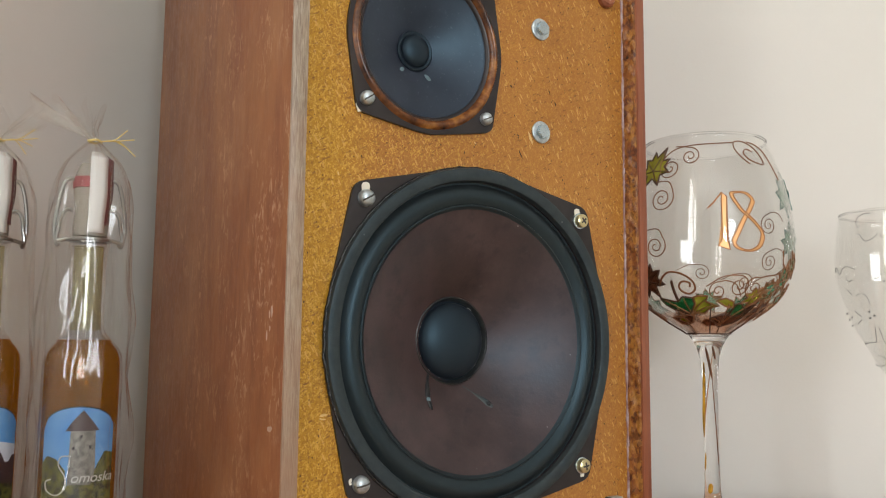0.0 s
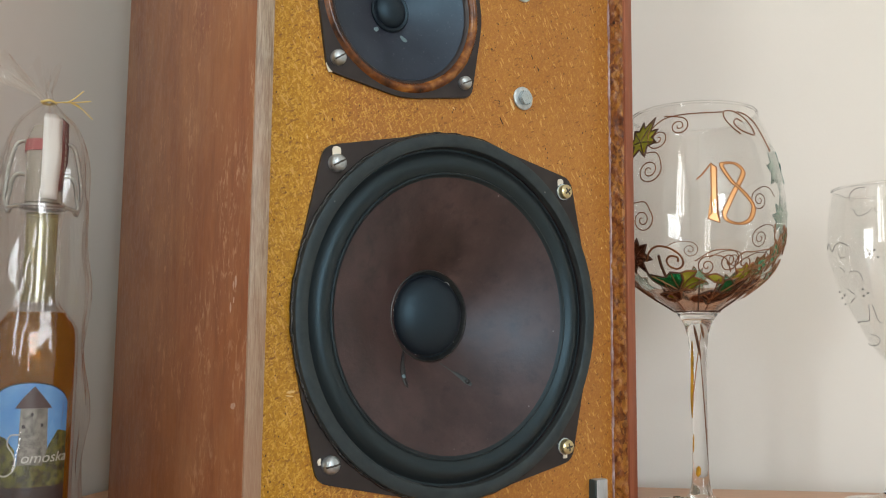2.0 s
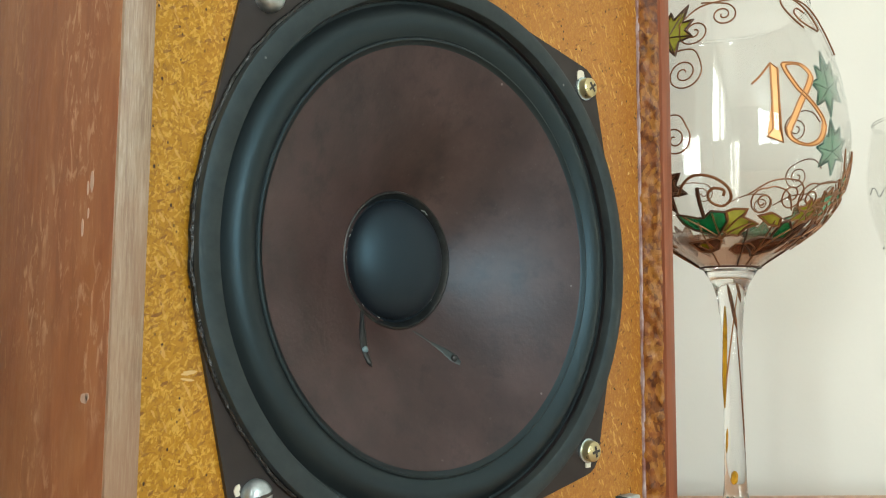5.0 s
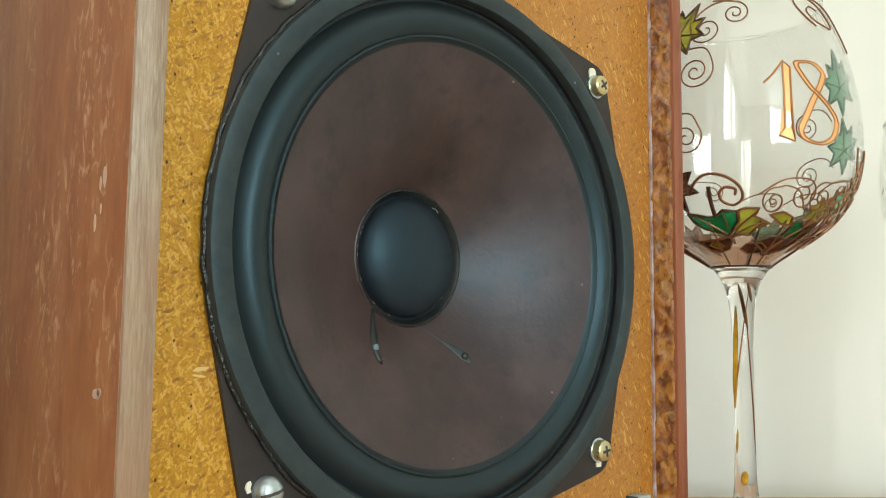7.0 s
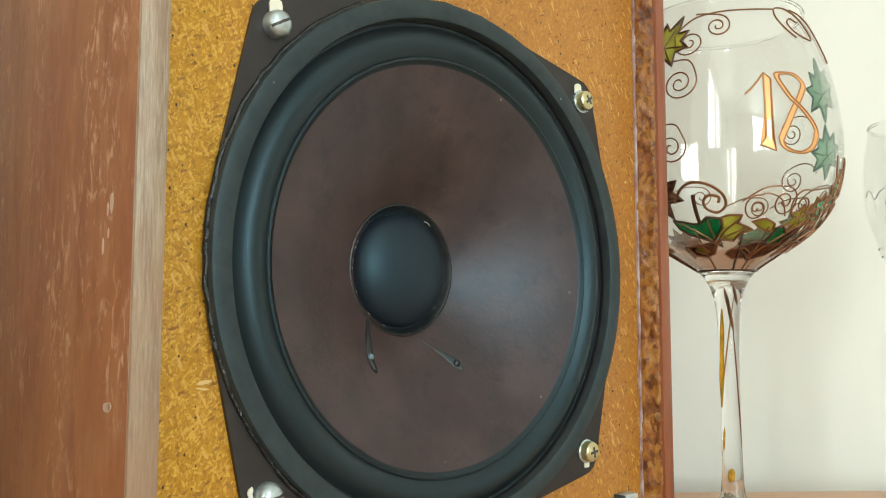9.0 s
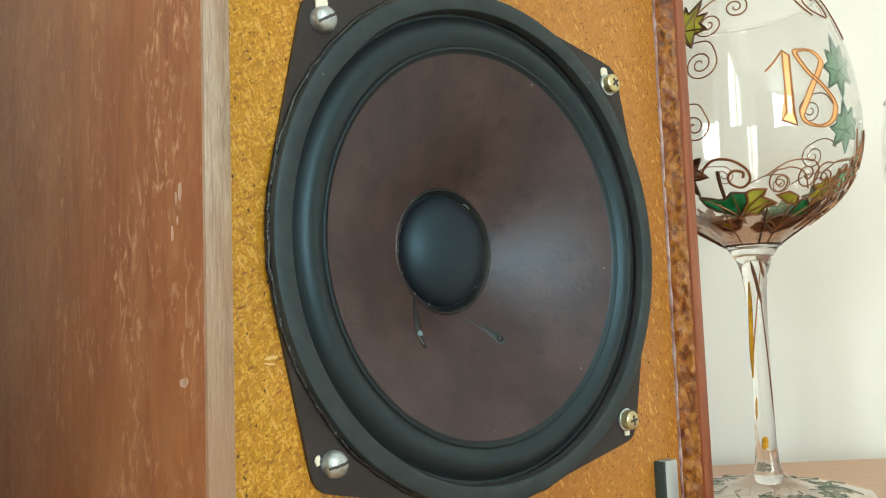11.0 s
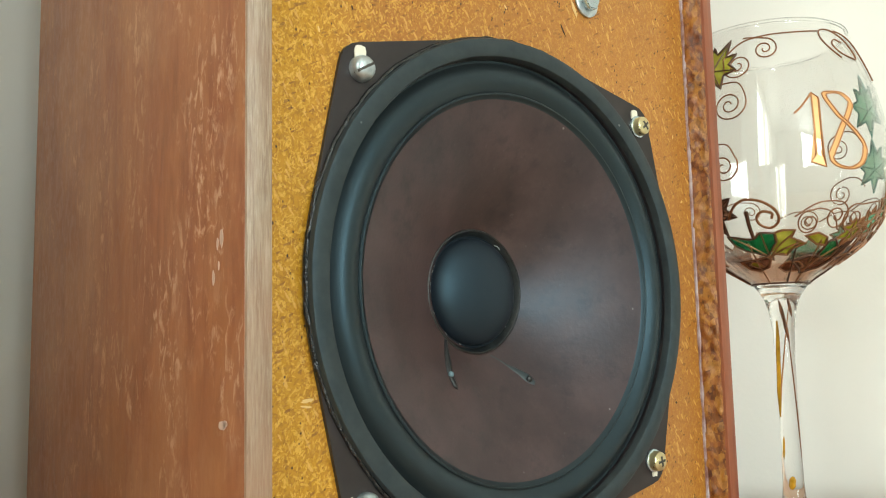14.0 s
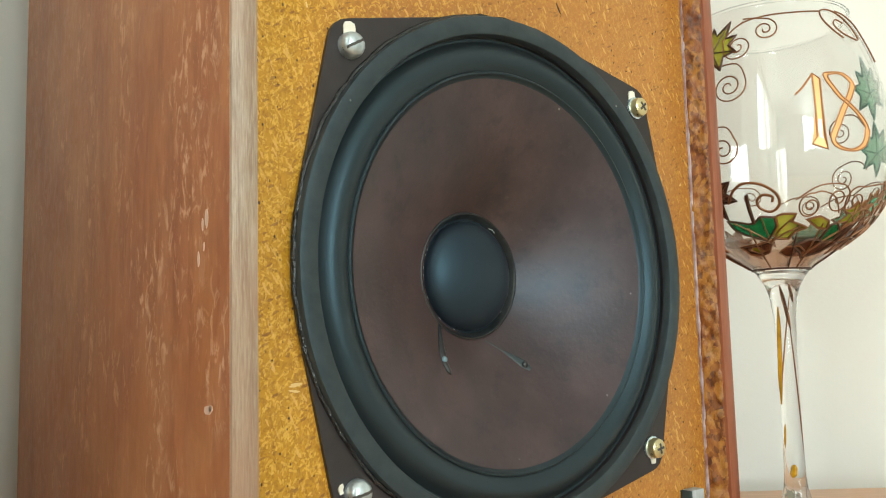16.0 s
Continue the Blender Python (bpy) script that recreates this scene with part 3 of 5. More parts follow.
bm = bmesh.new()
ZM0, ZM1 = 0.224, 0.350
rect_with_hole(bm, X0 + TH, X1 - TH, TH, ZM0, WX, WZ, 0.0905)
rect_with_hole(bm, X0 + TH, X1 - TH, ZM0, ZM1, MX, MZ, 0.0470)
box(X0 + TH, X1 - TH, 0, DEEP, ZM1, ZT - TH, bm=bm)
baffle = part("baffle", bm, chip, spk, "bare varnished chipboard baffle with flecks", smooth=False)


def hull(circles, n=48):
    """The convex outline round some circles (x, y, r)."""
    pts = sorted({(round(x + r * math.cos(2 * math.pi * i / n), 6), round(y + r * math.sin(2 * math.pi * i / n), 6)) for x, y, r in circles for i in range(n)})

    def half(ps):
        h = []
        for p in ps:
            while len(h) > 1 and (h[-1][0] - h[-2][0]) * (p[1] - h[-2][1]) - (h[-1][1] - h[-2][1]) * (p[0] - h[-2][0]) <= 0:
                h.pop()
            h.append(p)
        return h
    return half(pts)[:-1] + half(pts[::-1])[:-1]


def ear_plate(outline, hole, z0, z1, n=120):
    """A flat basket flange with ears and a round hole in it."""
    bm = bmesh.new()
    m = len(outline)
    rings = [[], [], [], []]
    for i in range(n):
        a = 2 * math.pi * i / n
        c, s = math.cos(a), math.sin(a)
        best = 0
        for k in range(m):
            (ax, ay), (bx, by) = outline[k], outline[(k + 1) % m]
            ex, ey = bx - ax, by - ay
            den = c * ey - s * ex
            if abs(den) < 1e-12:
                continue
            t, u = (ax * ey - ay * ex) / den, (ax * s - ay * c) / den
            if t > 0 and -1e-6 <= u <= 1 + 1e-6:
                best = max(best, t)
        for ring, (r, z) in zip(rings, ((hole, z0), (best, z0), (best, z1), (hole, z1))):
            ring.append(bm.verts.new((r * c, r * s, z)))
    for p, q in ((0, 1), (1, 2), (2, 3), (3, 0)):
        for i in range(n):
            j = (i + 1) % n
            bm.faces.new((rings[p][i], rings[p][j], rings[q][j], rings[q][i]))
    return bm


def bulge(r0, r1, z0, z1, h, n=10):
    """Profile of a half roll from r0 to r1, rising by h."""
    return [(r0 + (r1 - r0) * i / n, z0 + (z1 - z0) * i / n + h * math.sin(math.pi * i / n)) for i in range(n + 1)]


# woofer, built facing local +z
S = 0.0725
wf_out = hull([(0, 0, 0.0950)] + [(x * S, y * S, 0.0086) for x in (-1, 1) for y in (-1, 1)], 96)
bm = ear_plate(wf_out, 0.0872, 0.0002, 0.0020, 240)
woofer = part("woofer", bm, frame_black, spk, "black eight-inch woofer with a brown-black paper cone")
woofer.matrix_local = pose(WX, 0, WZ, 90, 0, 0) @ Matrix.Diagonal((0.992, 1.013, 1, 1))
part("gasket_ring", lathe([(0.0945, 0.0018), (0.0948, 0.0042), (0.0942, 0.0054), (0.0930, 0.0058), (0.0890, 0.0058), (0.0878, 0.0052), (0.0874, 0.0040), (0.0873, -0.0030)], 160), gasket, woofer, "raised black rubber gasket ring")
pts = []
for i in range(240):
    a = 2 * math.pi * i / 240
    r = 0.0949 + 0.0007 * noise.noise(Vector((math.cos(a) * 16, math.sin(a) * 16, 2)))
    pts.append((r * math.cos(a), r * math.sin(a), 0.0022))
part("sealing_bead", tube(pts, 0.0010, 8, closed=True), bead_mat, woofer, "uneven glossy black sealing bead")
part("surround", lathe([(0.0875, 0.0004), (0.0866, 0.0002)] + bulge(0.0862, 0.0746, 0.0002, 0.0014, 0.0030, 14) + [(0.0742, 0.0010)], 160), surround_mat, woofer, "smooth black rubber surround")
part("cone_lip", lathe([(0.0750, 0.0012), (0.0744, 0.0021), (0.0738, 0.0022), (0.0733, 0.0017), (0.0728, 0.0009), (0.0721, 0.0006), (0.0716, 0.0002)], 160), surround_mat, woofer, "thin glued lip round the cone")


def cone_z(r):
    k = (0.0722 - r) / (0.0722 - 0.0257)
    return 0.0008 - 0.0250 * (0.72 * k + 0.28 * k * k)


cone_prof = [(0.0722 + (0.0215 - 0.0722) * i / 20, cone_z(0.0722 + (0.0215 - 0.0722) * i / 20)) for i in range(21)]
part("cone", lathe(cone_prof, 160), cone_mat, woofer, "brown-black paper cone")


def cap_part(name, profile, mat, label, n=96):
    """A turned piece in the cone's neck, which sits a little off the middle."""
    bm = lathe([(r * 0.950, z) for r, z in profile], n)
    bmesh.ops.translate(bm, vec=(-0.0015, -0.0003, 0), verts=bm.verts[:])
    return part(name, bm, mat, woofer, label)


cap_part("neck_collar", [(0.0266, -0.0247), (0.0262, -0.0238), (0.0256, -0.0236), (0.0250, -0.0241), (0.0242, -0.0256), (0.0230, -0.0264)], collar_mat, "thin glued collar round the dust cap")
cap_prof = [(0.0238, -0.0268), (0.0237, -0.0260), (0.0233, -0.0257), (0.0229, -0.0259)] + [(0.0228 * math.cos(math.pi / 2 * i / 14), -0.0259 + 0.0086 * math.sin(math.pi / 2 * i / 14)) for i in range(1, 15)]
cap_prof[-1] = (0, cap_prof[-1][1])
cap_part("dust_cap", cap_prof, cap_mat, "domed black dust cap")
# dust glints round the cap, modelled as pale slivers
rr = random.Random(21)
for k in range(8):
    a = radians(rr.choice((rr.uniform(150, 300), rr.uniform(0, 360))))
    bm = tube([((0.0221 + 0.0002 * rr.random()) * math.cos(a + d) - 0.0015, 0.0222 * math.sin(a + d) - 0.0003, -0.0255) for d in (0, 0.02, 0.03 + 0.03 * rr.random())], 0.00012, 5)
    part("dust_fleck", bm, dust_mat, woofer, "pale dust glint on the cap")
bm = tube([(0.0068, 0.0184, -0.0212), (0.0085, 0.0180, -0.0211), (0.0098, 0.0168, -0.0212)], 0.00018, 5)
part("dust_fleck", bm, dust_mat, woofer, "pale dust glint on the cap")


def cone_line(pts, off):
    return [(x, y, cone_z(math.hypot(x, y)) + off) for x, y in pts]


def glue_strip(name, pts, widths, mat, label, high=0.0009):
    """A flattened run of glue down the cone, of changing width."""
    line = curve_through([(x, y, 0) for x, y in pts], 6)
    n = len(line)
    bm, rings = bmesh.new(), []
    for i, p in enumerate(line):
        d = (line[min(i + 1, n - 1)] - line[max(i - 1, 0)]).normalized()
        s = Vector((-d.y, d.x, 0))
        f = i / (n - 1) * (len(widths) - 1)
        j = min(int(f), len(widths) - 2)
        w = widths[j] + (widths[j + 1] - widths[j]) * (f - j)
        w *= 1 + 0.15 * noise.noise(Vector((p.x * 900, p.y * 900, 4)))
        ring = []
        for k in range(9):
            a = math.pi * k / 8
            q = p + s * w * math.cos(a)
            ring.append(bm.verts.new((q.x, q.y, cone_z(math.hypot(q.x, q.y)) - 0.0001 + high * math.sin(a) * min(1, w / 0.0012))))
        rings.append(ring)
    for a, b in zip(rings, rings[1:]):
        for k in range(8):
            bm.faces.new((a[k], a[k + 1], b[k + 1], b[k]))
    return part(name, bm, mat, woofer, label)


glue_strip("lead", [(-0.0180, -0.0195), (-0.0198, -0.0225), (-0.0212, -0.0262), (-0.0222, -0.0295), (-0.0228, -0.0330), (-0.0220, -0.0362), (-0.0212, -0.0378)], (0.0009, 0.0011, 0.0017, 0.0021, 0.0016, 0.0014, 0.0004), lead_mat, "dark glued lead-out wire", 0.0013)
glue_strip("lead", [(0.0052, -0.0258), (0.0080, -0.0276), (0.0108, -0.0298), (0.0145, -0.0325), (0.0176, -0.0352), (0.0200, -0.0375)], (0.0004, 0.0005, 0.0005, 0.0012, 0.0019, 0.0010), lead_grey, "thin grey lead-out wire under glue", 0.0004)
for x, y, r, mat in ((0.0182, -0.0357, 0.0015, lead_mat), (-0.0232, -0.0322, 0.0012, lead_blue)):
    bm = lathe([(r, 0), (r * 0.9, r * 0.5), (r * 0.5, r * 0.8), (0, r * 0.9)], 16)
    bmesh.ops.translate(bm, vec=(x, y, cone_z(math.hypot(x, y)) + (0.0008 if mat is lead_blue else 0.0)), verts=bm.verts[:])
    part("glue_dot", bm, mat, woofer)

# midrange driver
sm = 0.0380
mf_out = hull([(0, 0, 0.0500)] + [(x * sm, y * sm, 0.0064) for x in (-1, 1) for y in (-1, 1)], 96)
mid = part("midrange_driver", ear_plate(mf_out, 0.0462, 0.0002, 0.0022, 200), frame_black, spk, "small midrange driver with a grey-blue cone")
mid.matrix_local = pose(MX, 0, MZ - 0.0006, 90, 0, 0) @ Matrix.Diagonal((0.99, 1.02, 1, 1))
part("paper_ring", lathe([(0.0478, 0.0018)] + bulge(0.0476, 0.0422, 0.0020, 0.0016, 0.0024, 10) + [(0.0420, -0.0006)], 128), amber_ring, mid, "varnished amber-brown paper ring")
part("inner_edge", lathe([(0.0424, 0.0014), (0.0414, 0.0012), (0.0404, 0.0000), (0.0400, -0.0012)], 128), frame_black, mid, "black inner edge")
mc = [(0.0404, -0.0006), (0.0398, -0.0006), (0.0392, -0.0010)]
for i in range(1, 11):
    k = i / 10
    mc.append((0.0396 + (0.0102 - 0.0396) * k, -0.0010 - 0.0135 * (0.8 * k + 0.2 * k * k)))
part("cone", lathe(mc, 128), mid_cone, mid, "grey-blue paper cone")
mp = [(0.0116, -0.0146), (0.0114, -0.0128), (0.0107, -0.0122), (0.0100, -0.0124)] + [(0.0092 * math.cos(math.pi / 2 * i / 8), -0.0128 + 0.0042 * math.sin(math.pi / 2 * i / 8)) for i in range(9)]
mp[-1] = (0, mp[-1][1])
part("dust_cap", lathe(mp, 64), cap_mat, mid, "small black dust cap")
for dx, dy, w in ((-0.0095, -0.0125, 0.0022), (0.0075, -0.0150, 0.0038)):
    bm = lathe([(0.0012, 0), (0.0009, 0.0004), (0, 0.0005)], 12)
    for v in bm.verts:
        v.co.x = v.co.x * w / 0.0012 * 0.8
    r = math.hypot(dx, dy)
    k = (0.0396 - r) / (0.0396 - 0.0102)
    bmesh.ops.rotate(bm, matrix=Matrix.Rotation(radians(-35 if dx > 0 else 35), 3, "Z"), verts=bm.verts[:])
    bmesh.ops.translate(bm, vec=(dx, dy, -0.0010 - 0.0135 * (0.8 * k + 0.2 * k * k) + 0.0004), verts=bm.verts[:])
    part("glue_dot", bm, lead_blue, mid)


def screw(x, z, y, r, kind, turn, label):
    """A pan-head screw in the front, slotted or cross-headed."""
    h = r * (0.92 if kind == "slot" else 0.75)
    dome = [(r, -0.0012), (r, h * 0.12), (r * 0.97, h * 0.34), (r * 0.88, h * 0.60), (r * 0.72, h * 0.80), (r * 0.50, h * 0.93), (r * 0.25, h * 0.99), (0, h)]
    pan = [(r, -0.0012), (r, h * 0.35), (r * 0.93, h * 0.72), (r * 0.7, h * 0.93), (r * 0.35, h), (0, h * 1.01)]
    bm = lathe(dome if kind == "slot" else pan, 32)
    ob = part("screw", bm, zinc if kind == "slot" else brass_zinc, spk, label)
    ob.matrix_local = pose(x, y, z, 90, 0, 0) @ pose(0, 0, 0, 0, 0, turn)
    if kind == "slot":
        cut = bmesh.new()
        edge = []
        for i in range(13):
            x = -0.98 + 0.98 * i / 6
            z = next(za + (zb - za) * (ra - abs(x) * r) / (ra - rb) for (ra, za), (rb, zb) in zip(dome[1:], dome[2:]) if rb <= abs(x) * r <= ra)
            edge.append((r * x, z + 0.00010))
        sides = [[cut.verts.new((x, sgn * r * (0.105 + 0.02 * math.sin(x * 2600 + sgn)), z)) for x, z in edge] for sgn in (-1, 1)]
        low = [[cut.verts.new((x, sgn * r * 0.07, h * 0.1)) for x, z in edge] for sgn in (-1, 1)]
        for i in range(12):
            cut.faces.new((sides[0][i], sides[0][i + 1], sides[1][i + 1], sides[1][i]))
            cut.faces.new((sides[0][i], sides[0][i + 1], low[0][i + 1], low[0][i]))
            cut.faces.new((sides[1][i], sides[1][i + 1], low[1][i + 1], low[1][i]))
        part("slot", cut, slot_dark, ob, "dark worn slot")
    else:
        part("washer", lathe([(0, -0.0022), (r * 1.16, -0.0022), (r * 1.20, -0.0016), (r * 1.16, -0.0009), (r * 0.80, -0.0005)], 32), zinc_dark, ob, "blue zinc washer")
        bm = box(-r * 0.52, r * 0.52, -r * 0.12, r * 0.12, h * 0.7, h * 1.04)
        box(-r * 0.12, r * 0.12, -r * 0.52, r * 0.52, h * 0.7, h * 1.045, bm=bm)
        part("cross_recess", bm, slot_dark, ob, "dark cross recess")
    return ob


def flake(x, z, y, pts, s):
    bm = slab([(px * s, pz * s) for px, pz in pts], 0, 0.0006)
    ob = part("paint_flake", bm, chip_white, spk, "chipped white flake", smooth=False)
    ob.matrix_local = pose(x, y, z, 90, 0, 0)


TAB = ((-0.8, -0.9), (0.8, -0.9), (0.9, 0.2), (0.75, 0.9), (0.1, 1.1), (-0.6, 0.95), (-0.9, 0.4))
CRESC = ((-0.4, -1.0), (0.3, -0.8), (0.1, -0.2), (0.3, 0.4), (0.1, 0.9), (-0.5, 0.6), (-0.75, -0.1))
screw(-S, WZ + S, -0.0030, 0.0045, "slot", 30, "zinc slotted screw")
screw(-S, WZ - S, -0.0030, 0.0044, "slot", 12, "zinc slotted screw")
screw(S, WZ + S, -0.0042, 0.0041, "cross", 40, "yellowish cross-head screw")
screw(S, WZ - S, -0.0042, 0.0041, "cross", 10, "yellowish cross-head screw")
flake(-S - 0.0002, WZ + S + 0.0056, -0.0021, TAB, 0.0026)
flake(S - 0.0016, WZ + S + 0.0052, -0.0021, TAB, 0.0022)
flake(-S - 0.0054, WZ - S + 0.0018, -0.0021, CRESC, 0.0018)
flake(S + 0.0008, WZ - S - 0.0052, -0.0021, TAB, 0.0016)
screw(MX - sm, MZ - sm, -0.0034, 0.0039, "slot", 35, "zinc slotted screw")
screw(MX + sm, MZ - sm, -0.0034, 0.0036, "slot", 25, "zinc slotted screw")
screw(MX - sm, MZ + sm, -0.0034, 0.0039, "slot", -20, "zinc slotted screw")
screw(MX + sm, MZ + sm, -0.0034, 0.0039, "slot", 60, "zinc slotted screw")
flake(MX - sm - 0.0026, MZ - sm - 0.0034, -0.0012, CRESC, 0.0044)
flake(MX + sm + 0.0026, MZ - sm + 0.0010, -0.0024, CRESC, 0.0032)
for hz, turn in ((0.3110, 12), (0.2472, 5)):
    bolt = part("hex_bolt", lathe([(0.0030, 0), (0.0066, 0.0001), (0.0067, 0.0009), (0.0062, 0.0013), (0.0035, 0.0013)], 40), zinc, spk, "zinc hexagon bolt with a washer")
    bolt.matrix_local = pose(0.0447, -0.0002, hz, 90, 0, 0) @ pose(0, 0, 0, 0, 0, turn)
    bm = slab([(0.0045 * math.cos(radians(60 * i)), 0.0045 * math.sin(radians(60 * i))) for i in range(6)], 0.0010, 0.0043)
    bmesh.ops.bevel(bm, geom=bm.edges[:], offset=0.0004, segments=2, affect="EDGES")
    part("head", bm, zinc_dark, bolt)
# grey catch in the lower corner, another one above the bolts
catch = part("grille_catch", box(0.0945, 0.1030, -0.0055, 0.0, TH, 0.0305, 0.0006), grey_pad, spk, "grey metal catch with a dark felt side")
part("felt_side", box(0.0932, 0.0947, -0.0053, 0.0, TH, 0.0303, 0.0003), teal_pad, catch)
bm = lathe([(0.0060, -0.001), (0.0060, 0.0030), (0.0045, 0.0046), (0.0025, 0.0046), (0.0022, 0.001), (0, 0.001)], 32)
knob = part("grille_socket", bm, red_edge, spk, "reddish brown round grille socket")
knob.matrix_local = pose(0.0980, 0, 0.3425, 90, 0, 0)


def mark(x, z, w, h, turn, mat, label, seed):
    """A thin, ragged mark on the baffle: a pit, a scratch or a smear."""
    r = random.Random(seed)
    pts = []
    for i in range(14):
        a = 2 * math.pi * i / 14
        k = r.uniform(0.7, 1.15)
        pts.append((w * 0.5 * math.cos(a) * k, h * 0.5 * math.sin(a) * k))
    ob = part("surface_mark", slab(pts, -0.0003, 0.00012), mat, baffle, label, smooth=False)
    ob.matrix_local = pose(x, 0, z, 90, 0, 0) @ pose(0, 0, 0, 0, 0, turn)


mark(0.0520, 0.2730, 0.0007, 0.0034, 22, pit_dark, "dark pit", 1)
mark(0.0565, 0.2665, 0.0007, 0.0028, 18, pit_dark, "dark pit", 2)
mark(0.0372, 0.2430, 0.0018, 0.0080, 24, scratch_mat, "pale scratch", 3)
mark(0.0300, 0.2320, 0.0008, 0.0068, 30, pit_dark, "brown scratch", 4)
mark(-0.0925, 0.0850, 0.0048, 0.0012, 5, scratch_mat, "pale smear", 5)
mark(-0.0930, 0.0832, 0.0040, 0.0008, -8, scratch_mat, "pale smear", 6)
for k in range(26):
    r = random.Random(100 + k)
    x, z = r.uniform(X0 + TH + 0.003, X1 - TH - 0.004), r.uniform(0.014, 0.345)
    if math.hypot(x - WX, z - WZ) > 0.104 and math.hypot(x - MX, z - MZ) > 0.058:
        mark(x, z, r.uniform(0.0005, 0.0012), r.uniform(0.0006, 0.0022), r.uniform(-60, 60), pit_dark if k % 3 else scratch_mat, "small pit", k + 20)


def scuff(y, z, w, h, seed):
    """A pale scuff on the outer face of the side panel."""
    r = random.Random(seed)
    pts = [(w * 0.5 * math.cos(2 * math.pi * i / 12) * r.uniform(0.8, 1.1), h * 0.5 * math.sin(2 * math.pi * i / 12) * r.uniform(0.8, 1.1)) for i in range(12)]
    ob = part("scuff_mark", slab(pts, -0.0003, 0.00012 + 0.00004 * (seed % 5)), pale_scuff, left, "pale scuff", smooth=False)
    ob.matrix_local = pose(X0, y, z, 90, 0, -90)


for y, z, w, h in ((0.006, 0.079, 0.0055, 0.0030), (0.0035, 0.0795, 0.0030, 0.0022), (0.007, 0.136, 0.0026, 0.0060), (0.010, 0.1345, 0.0016, 0.0040), (0.013, 0.1240, 0.0018, 0.0050), (0.009, 0.1275, 0.0014, 0.0030)):
    scuff(y, z, w, h, int(z * 10000))
# dark nail hole in the torn edge
bm = lathe([(0.0011, 0), (0.0009, 0.0004), (0, 0.0004)], 12)
hole = part("nail_hole", bm, pit_dark, right, "dark nail hole")
hole.matrix_local = pose(X1 - 0.0090, -0.0040, 0.3055, 0, -90, 0)

# ---------------------------------------------------------------- the painted wine glass
GX, GY = 0.1960, 0.0063
BOWL = curve_through([(r * 0.985, z, 0) for r, z in ((0.0140, 0.1288), (0.0170, 0.1310), (0.0290, 0.1386), (0.0440, 0.1502), (0.0535, 0.1650), (0.0578, 0.1850), (0.0572, 0.2050), (0.0530, 0.2270), (0.0468, 0.2465), (0.0416, 0.2590))], 6)


def shell(outer, thick):
    """A thin glass wall: outer line upwards, rounded rim, inner line back down."""
    n = len(outer)
    inner = []
    for i, p in enumerate(outer):
        d = outer[min(i + 1, n - 1)] - outer[max(i - 1, 0)]
        nrm = Vector((-d.y, d.x, 0)).normalized()
        inner.append(p + nrm * thick)
    rim = (outer[-1] + inner[-1]) / 2 + Vector((0, thick * 0.5, 0))
    return [(p.x, p.y) for p in outer] + [(rim.x, rim.y)] + [(max(p.x, 0), p.y) for p in inner[::-1]]


def goblet(holder, bowl, thick, foot, stem, n=96):
    """Foot, stem and bowl of a glass, each a part."""
    part("foot", lathe(foot, n), thin_glass, holder, "clear glass foot", limit=60)
    part("stem", lathe([(0, stem[0][1])] + stem + [(bowl[0].x * 0.9, bowl[0].y), (0, bowl[0].y)], 48), glass, holder, "clear glass stem", limit=60)
    rim = bowl[-1]
    part("rim", tube([((rim.x - thick / 2) * math.cos(radians(a)), (rim.x - thick / 2) * math.sin(radians(a)), rim.y + 0.0009) for a in range(0, 360, 4)], 0.0009, 8, closed=True), glass, holder, "rounded glass rim")
    part("bowl", lathe(shell(bowl, thick) + [(0, bowl[0].y + thick)], n), thin_glass, holder, "clear thin glass bowl", limit=60)


wine = thing("wine_glass", pose(GX, GY, 0), "large wine glass painted with leaves, copper scrolls and an eighteen", "wine glass")
foot_prof = [(0.0, 0.0006), (0.0490, 0.0006), (0.0500, 0.0012), (0.0492, 0.0020), (0.0400, 0.0028), (0.0250, 0.0043), (0.0160, 0.0062), (0.0105, 0.0088), (0.0077, 0.0118)]
stem_prof = [(0.0030, 0.0052), (0.0064, 0.0062), (0.0075, 0.0092), (0.0072, 0.0128), (0.0060, 0.0175), (0.0053, 0.0250), (0.0049, 0.0450), (0.0047, 0.0700), (0.0049, 0.0900), (0.0055, 0.1040), (0.0067, 0.1140), (0.0086, 0.1205), (0.0112, 0.1252), (0.0134, 0.1282)]
goblet(wine, BOWL, 0.0011, foot_prof, stem_prof)


def bowl_r(z):
    for a, b in zip(BOWL, BOWL[1:]):
        if a.y <= z <= b.y:
            return a.x + (b.x - a.x) * (z - a.y) / (b.y - a.y)
    return BOWL[-1].x if z > BOWL[-1].y else BOWL[0].x


def on_bowl(th, z0, u, v, off=0.0006):
    """The point u metres to the right and v metres up from (th degrees, z0) on the bowl."""
    z = z0 + v
    r = bowl_r(z0 + v * 0.5)
    a = radians(th) + u / max(r, 0.012)
    rr = bowl_r(z) + off
    return Vector((rr * math.cos(a), rr * math.sin(a), z))


